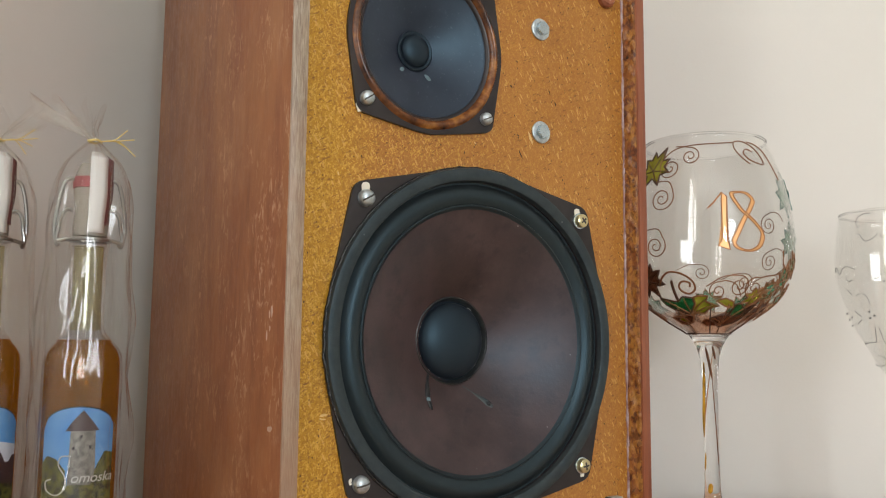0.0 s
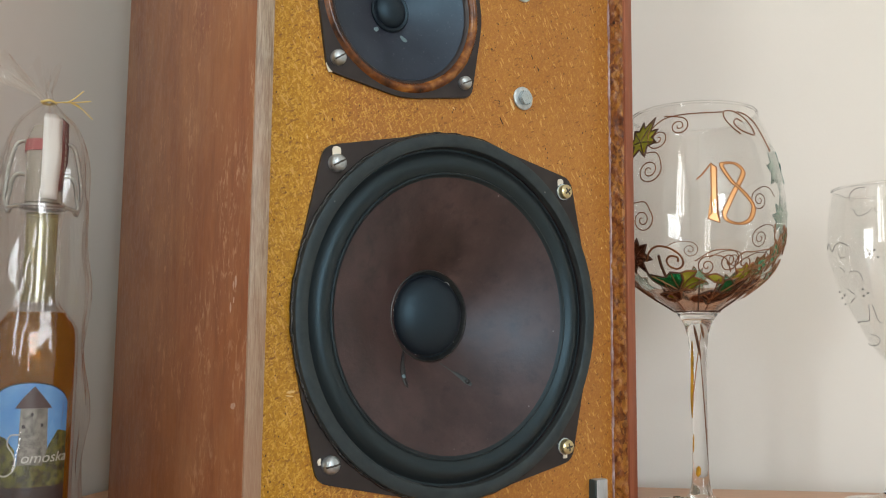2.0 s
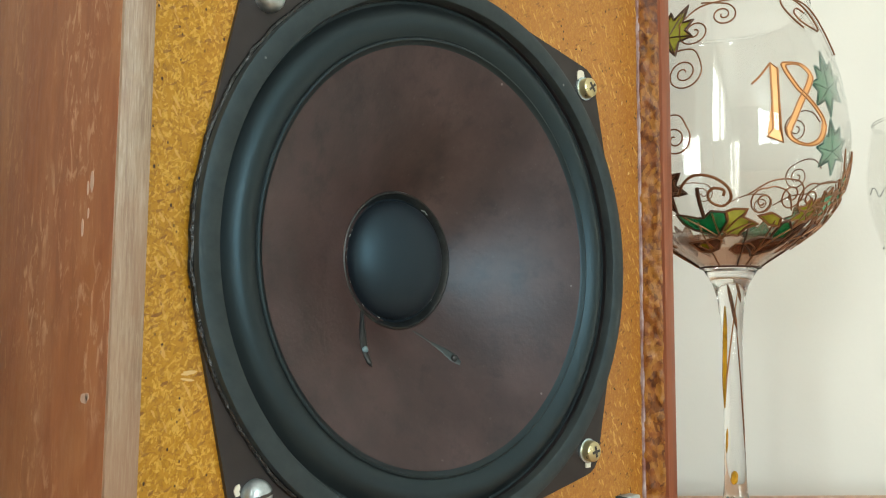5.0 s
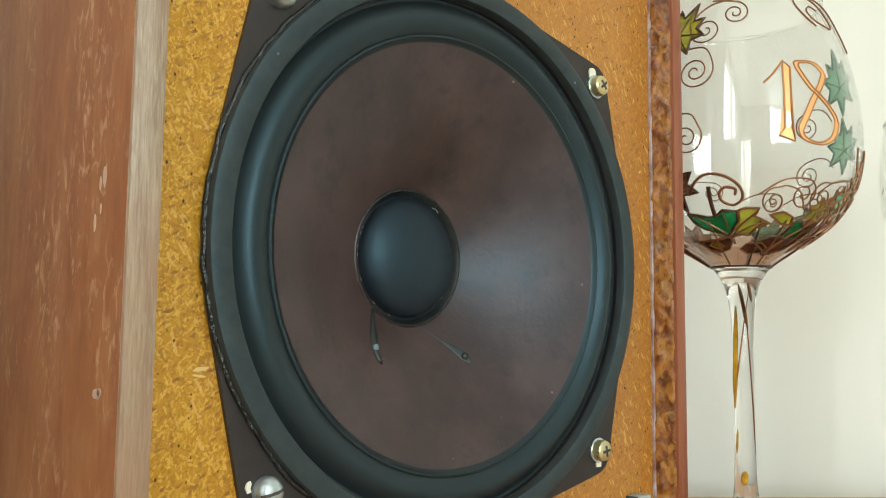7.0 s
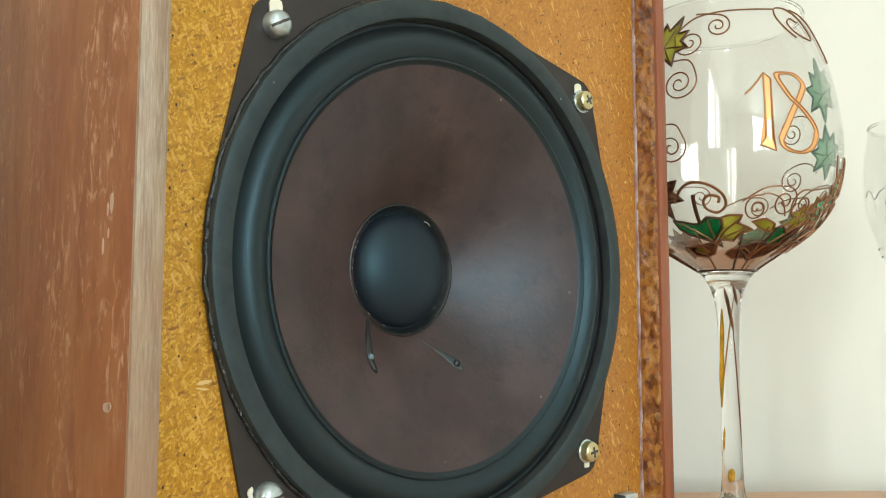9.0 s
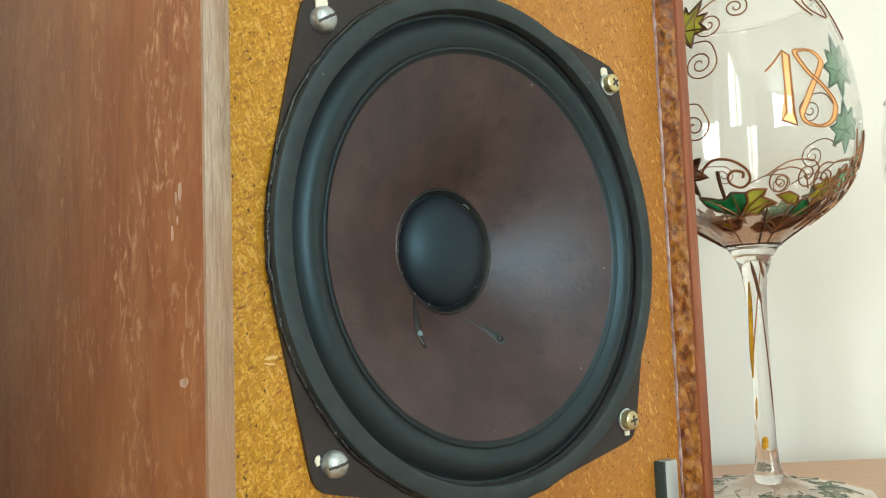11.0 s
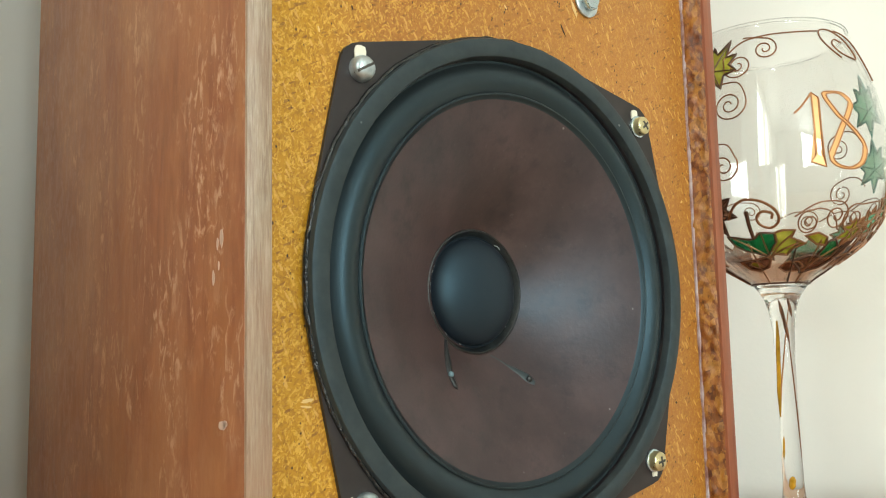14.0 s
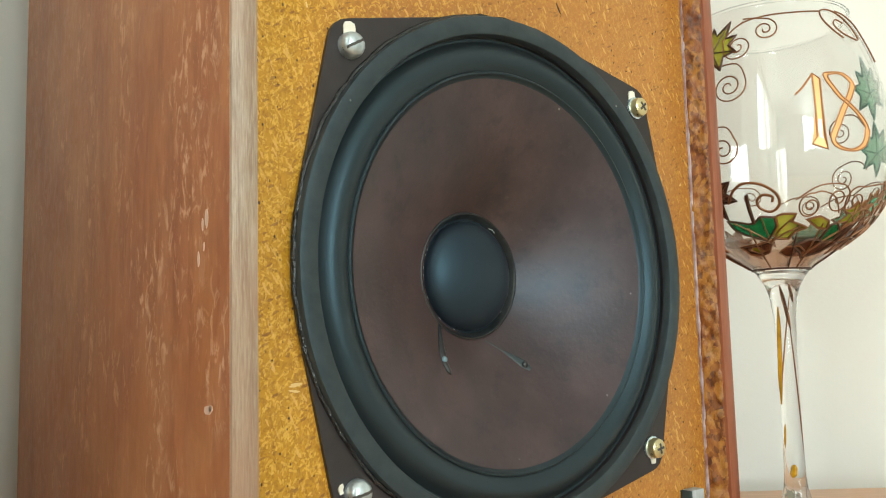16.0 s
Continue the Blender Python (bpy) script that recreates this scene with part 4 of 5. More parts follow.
def scroll(th, z, r, turns=1.9, start=0.0, way=1, tail=(), thick=0.00038, mat=None):
    """A painted spiral, running out into a tail of (u, v) points."""
    pts = []
    n = int(26 * turns)
    for i in range(n + 1):
        k = i / n
        a = radians(start) + way * 2 * math.pi * turns * (k - 1)
        rr = r * (0.12 + 0.88 * k)
        pts.append((rr * math.cos(a), rr * math.sin(a) * 1.0))
    if tail:
        ext = curve_through([(p[0], p[1], 0) for p in (pts[-4], pts[-1], *tail)], 8)[8:]
        pts += [(p.x, p.y) for p in ext]
    bm = tube([on_bowl(th, z, u, v) for u, v in pts], thick, 6)
    part("painted_scroll", bm, mat or copper, wine, "copper painted scroll")


MAPLE = ((0.0, -1.0), (0.25, -0.45), (0.85, -0.62), (0.62, -0.18), (1.0, 0.12), (0.55, 0.22), (0.62, 0.62), (0.25, 0.42), (0.0, 1.0), (-0.25, 0.42), (-0.62, 0.62), (-0.55, 0.22), (-1.0, 0.12), (-0.62, -0.18), (-0.85, -0.62), (-0.25, -0.45))


def leaf(th, z, size, turn, mat, liner=None, wide=1.0):
    """A painted leaf with a raised outline and veins."""
    c, s = math.cos(radians(turn)), math.sin(radians(turn))

    def at(p, off, k=1.0):
        x, y = p[0] * size * wide * k, p[1] * size * k
        return on_bowl(th, z, x * c - y * s, x * s + y * c, off)
    bm = bmesh.new()
    hubv = bm.verts.new(at((0, -0.15), 0.0005))
    mid_ring = [bm.verts.new(at((p[0], p[1]), 0.0005, 0.5)) for p in MAPLE]
    rim = [bm.verts.new(at(p, 0.0005)) for p in MAPLE]
    m = len(MAPLE)
    for i in range(m):
        j = (i + 1) % m
        bm.faces.new((hubv, mid_ring[i], mid_ring[j]))
        bm.faces.new((mid_ring[i], rim[i], rim[j], mid_ring[j]))
    ob = part("painted_leaf", bm, mat, wine, "stained-glass painted leaf")
    line = []
    for i in range(m):
        a, b = MAPLE[i], MAPLE[(i + 1) % m]
        line += [at((a[0] + (b[0] - a[0]) * k / 3, a[1] + (b[1] - a[1]) * k / 3), 0.0006) for k in range(3)]
    bm = tube(line, 0.00020 + 0.026 * size, 5, closed=True)
    for tipi in (2, 4, 8, 12, 14):
        tube([at((MAPLE[tipi][0] * k, -0.15 + (MAPLE[tipi][1] + 0.15) * k), 0.0007) for k in (0, 0.3, 0.6, 0.95)], 0.00035, 5, bm=bm)
    part("leaf_outline", bm, liner or dark_liner, ob, "raised copper outline")


def stroke(th, z, pts, thick=0.00042, mat=None, steps=6):
    """A free painted line through (u, v) points round a place on the bowl."""
    line = curve_through([(u, v, 0) for u, v in pts], steps)
    part("painted_scroll", tube([on_bowl(th, z, p.x, p.y) for p in line], thick, 6), mat or copper, wine, "copper painted scroll")


def lobe(th, z, outline, mat, unit=0.000127, liner=None, thick=0.00062):
    """A leaf lobe of glass paint inside a thick raised outline."""
    pts = [(u * unit, -v * unit) for u, v in outline]
    mu, mv = sum(q[0] for q in pts) / len(pts), sum(q[1] for q in pts) / len(pts)
    bm = bmesh.new()
    hubv = bm.verts.new(on_bowl(th, z, mu, mv, 0.0005))
    half = [bm.verts.new(on_bowl(th, z, (u + mu) / 2, (v + mv) / 2, 0.0005)) for u, v in pts]
    rim = [bm.verts.new(on_bowl(th, z, u, v, 0.0005)) for u, v in pts]
    n = len(pts)
    for i in range(n):
        j = (i + 1) % n
        bm.faces.new((hubv, half[i], half[j]))
        bm.faces.new((half[i], rim[i], rim[j], half[j]))
    ob = part("painted_leaf", bm, mat, wine, "stained-glass painted leaf")
    line = []
    for i in range(n):
        (au, av), (bu, bv) = pts[i], pts[(i + 1) % n]
        line += [on_bowl(th, z, au + (bu - au) * k / 3, av + (bv - av) * k / 3, 0.0006) for k in range(3)]
    part("leaf_outline", tube(line, thick, 5, closed=True), liner or dark_liner, ob, "raised copper outline")
    return ob


# scrolls round the bowl, near side
scroll(-165, 0.2364, 0.0072, 1.8, 170, -1, ((-0.0070, 0.0060), (0.0010, 0.0127), (0.0120, 0.0147), (0.0280, 0.0152), (0.0400, 0.0158)))
scroll(-150, 0.2435, 0.0062, 1.8, 90, 1, ((-0.0060, 0.0075), (-0.0100, 0.0080)))
scroll(-169, 0.2160, 0.0085, 2.0, 20, 1, ((0.004, 0.011), (-0.006, 0.012)))
scroll(-173, 0.1850, 0.0078, 1.9, 40, 1, ((0.002, 0.011), (-0.008, 0.011)))
stroke(-103, 0.2455, ((0.0020, 0.0010), (-0.0020, 0.0025), (-0.0045, -0.0005), (-0.0010, -0.0050), (0.0060, -0.0072), (0.0093, -0.0069), (0.0085, -0.0020), (0.0040, 0.0040), (-0.0030, 0.0078), (-0.0093, 0.0071), (-0.0100, 0.0020), (-0.0060, -0.0040), (-0.0016, -0.0079)))
stroke(-103, 0.2455, ((0.0003, 0.0079), (0.0070, 0.0062), (0.0129, 0.0016), (0.0170, -0.0060), (0.0215, -0.0165)))
stroke(-161, 0.1610, ((-0.0125, -0.0015), (-0.0090, 0.0040), (-0.0035, 0.0070), (0.0040, 0.0056), (0.0100, 0.0010), (0.0110, -0.0040), (0.0070, -0.0068), (0.0022, -0.0050), (0.0012, -0.0016), (0.0040, 0.0008), (0.0082, -0.0002), (0.0080, -0.0026)), 0.0007)
scroll(-132, 0.1555, 0.0058, 1.7, 80, -1, ((0.0050, 0.0064), (0.0110, 0.0040), (0.0150, -0.0030)))
scroll(-117, 0.1585, 0.0066, 1.8, 80, 1, ((-0.010, 0.006), (-0.020, 0.000)))
scroll(-105, 0.1575, 0.0070, 1.7, 70, -1, ((0.010, 0.008), (0.022, 0.010)))
scroll(-90, 0.1540, 0.0060, 1.7, 110, -1, ((0.006, 0.0080), (0.016, 0.010)))
scroll(-78, 0.1640, 0.0060, 1.6, 60, 1, ((-0.004, 0.0090), (-0.006, 0.018)))
# far side, seen through the glass
scroll(-8, 0.1815, 0.0072, 1.9, 60, 1, ((-0.0050, 0.0088), (-0.0120, 0.0070), (-0.0160, 0.0020)))
scroll(-9, 0.2080, 0.0072, 1.9, 60, 1, ((-0.0050, 0.0084), (-0.0120, 0.0060), (-0.0160, 0.0000)))
for th, z in ((12, 0.1680), (-14, 0.1650), (-34, 0.1690), (45, 0.1760), (90, 0.1660), (135, 0.1750)):
    scroll(th, z, 0.0062, 1.8, 80, -1, ((0.009, 0.0060), (0.018, 0.002)))
# the large leaf, with its stalk and brown fellow below
lobe(-157, 0.1478, ((-138, -32), (-100, -24), (-62, -14), (-40, -16), (-15, -36), (32, -30), (36, 0), (12, 30), (-10, 48), (-50, 34), (-90, 22), (-122, 0)), leaf_green)
lobe(-157, 0.1478, ((36, -32), (62, -40), (106, -38), (90, -12), (142, 10), (98, 22), (72, 46), (30, 42), (14, 30), (38, 0)), leaf_lime, liner=copper)
lobe(-157, 0.1478, ((-140, 62), (-60, 58), (-10, 50), (6, 58), (-14, 88), (-60, 98), (-112, 92)), leaf_brown, liner=copper)
lobe(-137, 0.1362, ((-45, 0), (-25, -18), (20, -20), (45, -4), (25, 14), (-20, 16)), leaf_brown, liner=copper, thick=0.0004)
lobe(-172, 0.1375, ((-40, -10), (-10, -26), (26, -18), (40, 4), (5, 12)), leaf_lime, unit=0.00008, liner=copper, thick=0.0004)
stroke(-157, 0.1478, ((-0.0063, 0.0148), (-0.0060, 0.0085), (-0.0052, 0.0020)), 0.0010, dark_liner)
for tip_uv in ((-0.0150, 0.0030), (-0.0015, 0.0036), (0.0120, 0.0030), (0.0150, -0.0008)):
    stroke(-157, 0.1478, ((0.0006, -0.0068), (tip_uv[0] * 0.5, -0.0030 + tip_uv[1] * 0.5), tip_uv), 0.00045, copper)
# the second leaf, mostly brown
lobe(-112, 0.1420, ((-22, 2), (-16, -42), (4, -52), (44, -22), (40, 4), (0, 14)), leaf_green)
lobe(-112, 0.1420, ((-112, 24), (-60, 4), (-20, 6), (0, 15), (42, 6), (94, -66), (62, 20), (30, 46), (-48, 66), (-70, 46)), leaf_brown)
lobe(-112, 0.1420, ((-110, -62), (-70, -72), (-30, -56), (-22, -30), (-60, -34)), leaf_lime, liner=copper)
stroke(-112, 0.1420, ((-0.0060, -0.0075), (0.0000, -0.0010), (0.0110, 0.0085)), 0.0005, copper)
# smaller leaves round it
leaf(-179, 0.2385, 0.0150, -28, leaf_lime, wide=0.78)
leaf(-101, 0.1525, 0.0095, -60, leaf_lime, copper, 0.6)
leaf(-90, 0.1560, 0.0105, -40, leaf_pale, copper, 0.7)
leaf(-77, 0.1650, 0.0115, -10, leaf_pale, copper, 0.7)
leaf(-66, 0.1740, 0.0100, 30, leaf_pale, copper, 0.7)
leaf(176, 0.1640, 0.0125, 20, leaf_brown)
leaf(-38, 0.2250, 0.0165, 10, leaf_pale, leaf_teal, 0.75)
leaf(-33, 0.1930, 0.0145, 4, leaf_pale, leaf_teal, 0.85)
for th, z, size, turn, mat in ((-84, 0.1440, 0.0090, 30, leaf_brown), (-60, 0.1510, 0.0110, 80, leaf_pale), (-40, 0.1480, 0.0110, -30, leaf_green), (-15, 0.1560, 0.0100, 50, leaf_pale), (10, 0.1490, 0.0115, 10, leaf_green), (40, 0.1540, 0.0100, 70, leaf_pale), (62, 0.1470, 0.0110, 20, leaf_brown), (100, 0.1490, 0.0120, -20, leaf_green), (140, 0.1470, 0.0110, 40, leaf_brown)):
    leaf(th, z, size, turn, mat, copper)
# veins that run together into the stem
for th in range(-180, 180, 36):
    bm = tube([on_bowl(th + 14 * math.sin(th), z, 0, 0) for z in (0.1480, 0.1430, 0.1385, 0.1345, 0.1315, 0.1295)], 0.00045, 5)
    part("painted_vein", bm, copper if th % 72 else dark_liner, wine)
# added inner band: brown refraction of the paint lines, given as a tint
part("base_tint", lathe([(bowl_r(z) - 0.0016, z) for z in (0.1300, 0.1320, 0.1345, 0.1370, 0.1400, 0.1430)], 64), brown_tint, wine, "brown film standing for refracted paint lines")
part("painted_ring", tube([(0.0146 * math.cos(radians(a)), 0.0146 * math.sin(radians(a)), 0.1292) for a in range(0, 360, 10)], 0.0005, 6, closed=True), dark_liner, wine)
# the eighteen
one = curve_through([(-0.0100, -0.0045, 0), (-0.0064, -0.0011, 0), (-0.0010, 0.0057, 0)], 6)
figure = part("numeral", tube([on_bowl(-128, 0.2120, p.x, p.y) for p in one], 0.00055, 6), gold_liner, wine, "copper and gold painted numeral one")
ONE = ((-0.0012, 0.0057), (0.0020, 0.0030), (0.0014, -0.0110), (0.0018, -0.0250), (0.0030, -0.0311), (-0.0042, -0.0285), (-0.0018, -0.0251), (-0.0017, -0.0110))
bm = bmesh.new()
va = [bm.verts.new(on_bowl(-128, 0.2120, u, v, 0.0005)) for u, v in ONE]
bm.faces.new(va)
bmesh.ops.triangulate(bm, faces=bm.faces[:])
part("fill", bm, gold_paint, figure)
part("outline", tube([on_bowl(-128, 0.2120, u, v, 0.0007) for u, v in ONE], 0.00045, 6, closed=True), gold_liner, figure)
LOOP = ((-0.0100, 0.0169), (-0.0049, 0.0077), (-0.0010, 0.0041), (0.0049, -0.0018), (0.0088, -0.0078), (0.0070, -0.0150), (0.0008, -0.0184), (-0.0067, -0.0173), (-0.0100, -0.0132), (-0.0070, -0.0060), (-0.0033, 0.0013), (0.0012, 0.0083), (0.0035, 0.0140), (-0.0006, 0.0183), (-0.0066, 0.0188))
wrap_loop = [(u, v, 0) for u, v in LOOP[-1:] + LOOP + LOOP[:2]]
EIGHT = [(p.x, p.y) for p in curve_through(wrap_loop, 6)[6:6 + 6 * len(LOOP)]]
bm = bmesh.new()
out_l, out_r = [], []
for i, (u, v) in enumerate(EIGHT):
    pu, pv = EIGHT[i - 1]
    nu, nv = EIGHT[(i + 1) % len(EIGHT)]
    du, dv = nu - pu, nv - pv
    L = math.hypot(du, dv) or 1
    wd = 0.0004 + 0.0010 * abs(dv / L) * (0.55 if dv * du < 0 else 1.0)
    out_l.append((u - dv / L * wd, v + du / L * wd))
    out_r.append((u + dv / L * wd, v - du / L * wd))
ET, EZ = -112.5, 0.1990
la = [bm.verts.new(on_bowl(ET, EZ, u, v, 0.0006)) for u, v in out_l]
lb = [bm.verts.new(on_bowl(ET, EZ, u, v, 0.0006)) for u, v in out_r]
for i in range(len(EIGHT)):
    j = (i + 1) % len(EIGHT)
    bm.faces.new((la[i], la[j], lb[j], lb[i]))
figure = part("numeral", bm, gold_paint, wine, "copper and gold painted numeral eight")
for line in (out_l, out_r):
    part("outline", tube([on_bowl(ET, EZ, u, v, 0.0007) for u, v in line], 0.00038, 5, closed=True), gold_liner, figure)
# gold streaks on the stem, faint lines on the foot
for th0, th1, z0, z1, w, mat in ((152, 176, 0.060, 0.110, 0.0016, gold_leaf), (-120, -165, 0.098, 0.121, 0.0012, copper), (-160, -150, 0.0235, 0.0300, 0.0022, gold_leaf), (-95, -120, 0.112, 0.122, 0.0010, copper), (-70, -130, 0.030, 0.108, 0.0005, copper), (-200, -110, 0.066, 0.120, 0.0005, gold_liner), (160, 170, 0.038, 0.050, 0.0008, gold_leaf)):
    pts = []
    for i in range(25):
        k = i / 24
        th, z = radians(th0 + (th1 - th0) * k), z0 + (z1 - z0) * k
        rs = 0.0049 + max(0, 0.03 - z) * 0.05
        pts.append((rs * math.cos(th), rs * math.sin(th), z))
    part("stem_streak", tube(pts, w, 6, taper=lambda s: 0.25 + 0.75 * math.sin(math.pi * s) * (0.85 + 0.2 * math.sin(s * 9))), mat, wine, "gold painted streak")
for a in range(0, 360, 30):
    bm = tube([((0.022 + 0.022 * k) * math.cos(radians(a + 9 * math.sin(k * 6 + a))), (0.022 + 0.022 * k) * math.sin(radians(a + 9 * math.sin(k * 6 + a))), 0.0052 - 0.0026 * k) for k in (0, 0.2, 0.4, 0.6, 0.8, 1)], 0.00028, 5)
    part("foot_line", bm, leaf_grey, wine)

for a0, r0, size, turn in ((-62, 0.031, 0.011, 10), (-38, 0.028, 0.010, 70), (-88, 0.034, 0.009, -20), (-120, 0.032, 0.010, 40), (-150, 0.033, 0.010, 0), (20, 0.032, 0.011, 90), (110, 0.032, 0.011, 30)):
    c, sn = math.cos(radians(turn + a0)), math.sin(radians(turn + a0))
    out = []
    for x, y in MAPLE:
        px, py = r0 * math.cos(radians(a0)) + size * (x * c - y * sn) * 0.8, r0 * math.sin(radians(a0)) + size * (x * sn + y * c) * 0.8
        out.append((px, py, 0.0030 + max(0, 0.040 - math.hypot(px, py)) * 0.10))
    bm = bmesh.new()
    bm.faces.new([bm.verts.new(q) for q in out])
    bmesh.ops.triangulate(bm, faces=bm.faces[:])
    lf = part("foot_leaf", bm, leaf_grey, wine, "faded grey-green leaf painted on the foot")
    part("leaf_outline", tube(out, 0.00016, 5, closed=True), leaf_grey, lf)

# ---------------------------------------------------------------- second, plainer glass
cup2 = thing("wine_glass", pose(0.3300, -0.0475, 0), "smaller clear wine glass with thin silver scrolls, on the board", "wine glass")
B2 = curve_through([(0.0045, 0.0980, 0), (0.0131, 0.1080, 0), (0.0197, 0.1215, 0), (0.0273, 0.1355, 0), (0.0347, 0.1570, 0), (0.0383, 0.1750, 0), (0.0376, 0.1960, 0), (0.0345, 0.2160, 0)], 6)
foot2 = [(0.0, 0.0006), (0.0340, 0.0006), (0.0350, 0.0011), (0.0342, 0.0018), (0.0200, 0.0035), (0.0090, 0.0080)]
goblet(cup2, B2, 0.0010, foot2, [(0.0088, 0.0082), (0.0052, 0.0170), (0.0042, 0.0400), (0.0042, 0.0800)])


def r2(z):
    for a, b in zip(B2, B2[1:]):
        if a.y <= z <= b.y:
            return a.x + (b.x - a.x) * (z - a.y) / (b.y - a.y)
    return B2[-1].x


def on_side(u, z):
    """A place on the glass, u millimetres to the left of its near side and z millimetres up."""
    r = r2(z / 1000) + 0.0003
    a = radians(-150.4) - math.asin(max(-0.999, min(0.999, u / 1000 / r)))
    return Vector((r * math.cos(a), r * math.sin(a), z / 1000))


for hooks in (
        ((12.1, 214), (16.6, 214.3), (20.4, 212), (21.8, 208.7), (20.7, 205), (19, 206.7)),
        ((21.5, 200.3), (19.6, 199.6), (17.7, 196), (15.4, 194.7), (11, 196.4), (8.3, 199.4)),
        ((6.8, 199.4), (6.1, 196.7), (4, 196.4)),
        ((37.8, 175.4), (37, 178.3), (35.9, 177.4), (34.4, 172.7), (32.2, 176.7), (29.2, 178), (26.5, 177), (23.2, 175.1)),
        ((29.8, 171.1), (29.6, 168.7), (27.6, 167.4), (25.9, 168)),
        ((29.8, 161.8), (28.1, 160), (26.5, 157.8)),
        ((23.7, 157.4), (21.5, 158.3), (18.2, 157.4), (16.3, 154.7), (15.4, 151.4)),
        ((25.4, 146.7), (23.2, 144.4), (21, 142.7)),
        ((23.7, 137.4), (22.1, 139.4), (21, 140.4)),
        ((19.6, 124), (17.1, 124.3), (13.2, 124.7), (12.4, 127.4), (12.7, 135.4)),
        ((10.5, 135.4), (9, 130), (7.2, 124.7), (4.4, 123.1)),
        ((15.4, 109.4), (12.1, 108), (8.3, 108.7), (6.8, 112), (8.8, 114.7), (12.1, 115.4)),
        ):
    for turn in (0, 180):
        line = [Matrix.Rotation(radians(turn), 3, "Z") @ on_side(p.x, p.y) for p in curve_through([(u, z, 0) for u, z in hooks], 6)]
        part("painted_scroll", tube(line, 0.00022, 5), silver_liner, cup2, "thin grey painted hook")
for u, z in ((10.7, 168.4), (7.7, 171.1), (5.8, 166.3), (15.4, 141.4), (15.8, 145.8), (12.7, 143.1), (27.6, 142.4), (30.3, 141), (27.8, 136.7), (32, 145.4), (19.6, 123.8)):
    bm = lathe([(0.0008, -0.0002), (0.0007, 0.0003), (0, 0.0005)], 10)
    p = on_side(u, z)
    turn = Vector((p.x, p.y, 0)).to_track_quat("Z", "Y").to_matrix()
    bmesh.ops.rotate(bm, matrix=turn, verts=bm.verts[:])
    bmesh.ops.translate(bm, vec=p, verts=bm.verts[:])
    part("paint_dot", bm, silver_liner, cup2, "raised grey paint dot")

# ---------------------------------------------------------------- swing-top bottles in cellophane
LABEL_TURN = -100.0


def around(r, th, z):
    return Vector((r * math.cos(radians(th)), r * math.sin(radians(th)), z))


def print_patch(outline, r, mat, parent, name, label=""):
    """A printed shape on the round bottle; outline in (u metres to the right, z)."""
    bm = bmesh.new()
    us = [p[0] for p in outline]
    n = 16
    # slice the outline into upright strips that follow the curve
    u0, u1 = min(us), max(us)
    m = len(outline)

    def span(u):
        hits = []
        for i in range(m):
            (ax, az), (bx, bz) = outline[i], outline[(i + 1) % m]
            if (ax - u) * (bx - u) <= 0 and abs(bx - ax) > 1e-9:
                hits.append(az + (bz - az) * (u - ax) / (bx - ax))
        return (min(hits), max(hits)) if hits else None
    last = None
    for i in range(n + 1):
        u = u0 + (u1 - u0) * min(max(i / n, 1e-4), 1 - 1e-4)
        s = span(u)
        if not s:
            last = None
            continue
        th = LABEL_TURN + math.degrees(u / r)
        cur = (bm.verts.new(around(r, th, s[0])), bm.verts.new(around(r, th, s[1])))
        if last:
            bm.faces.new((last[0], cur[0], cur[1], last[1]))
        last = cur
    return part(name, bm, mat, parent, label)


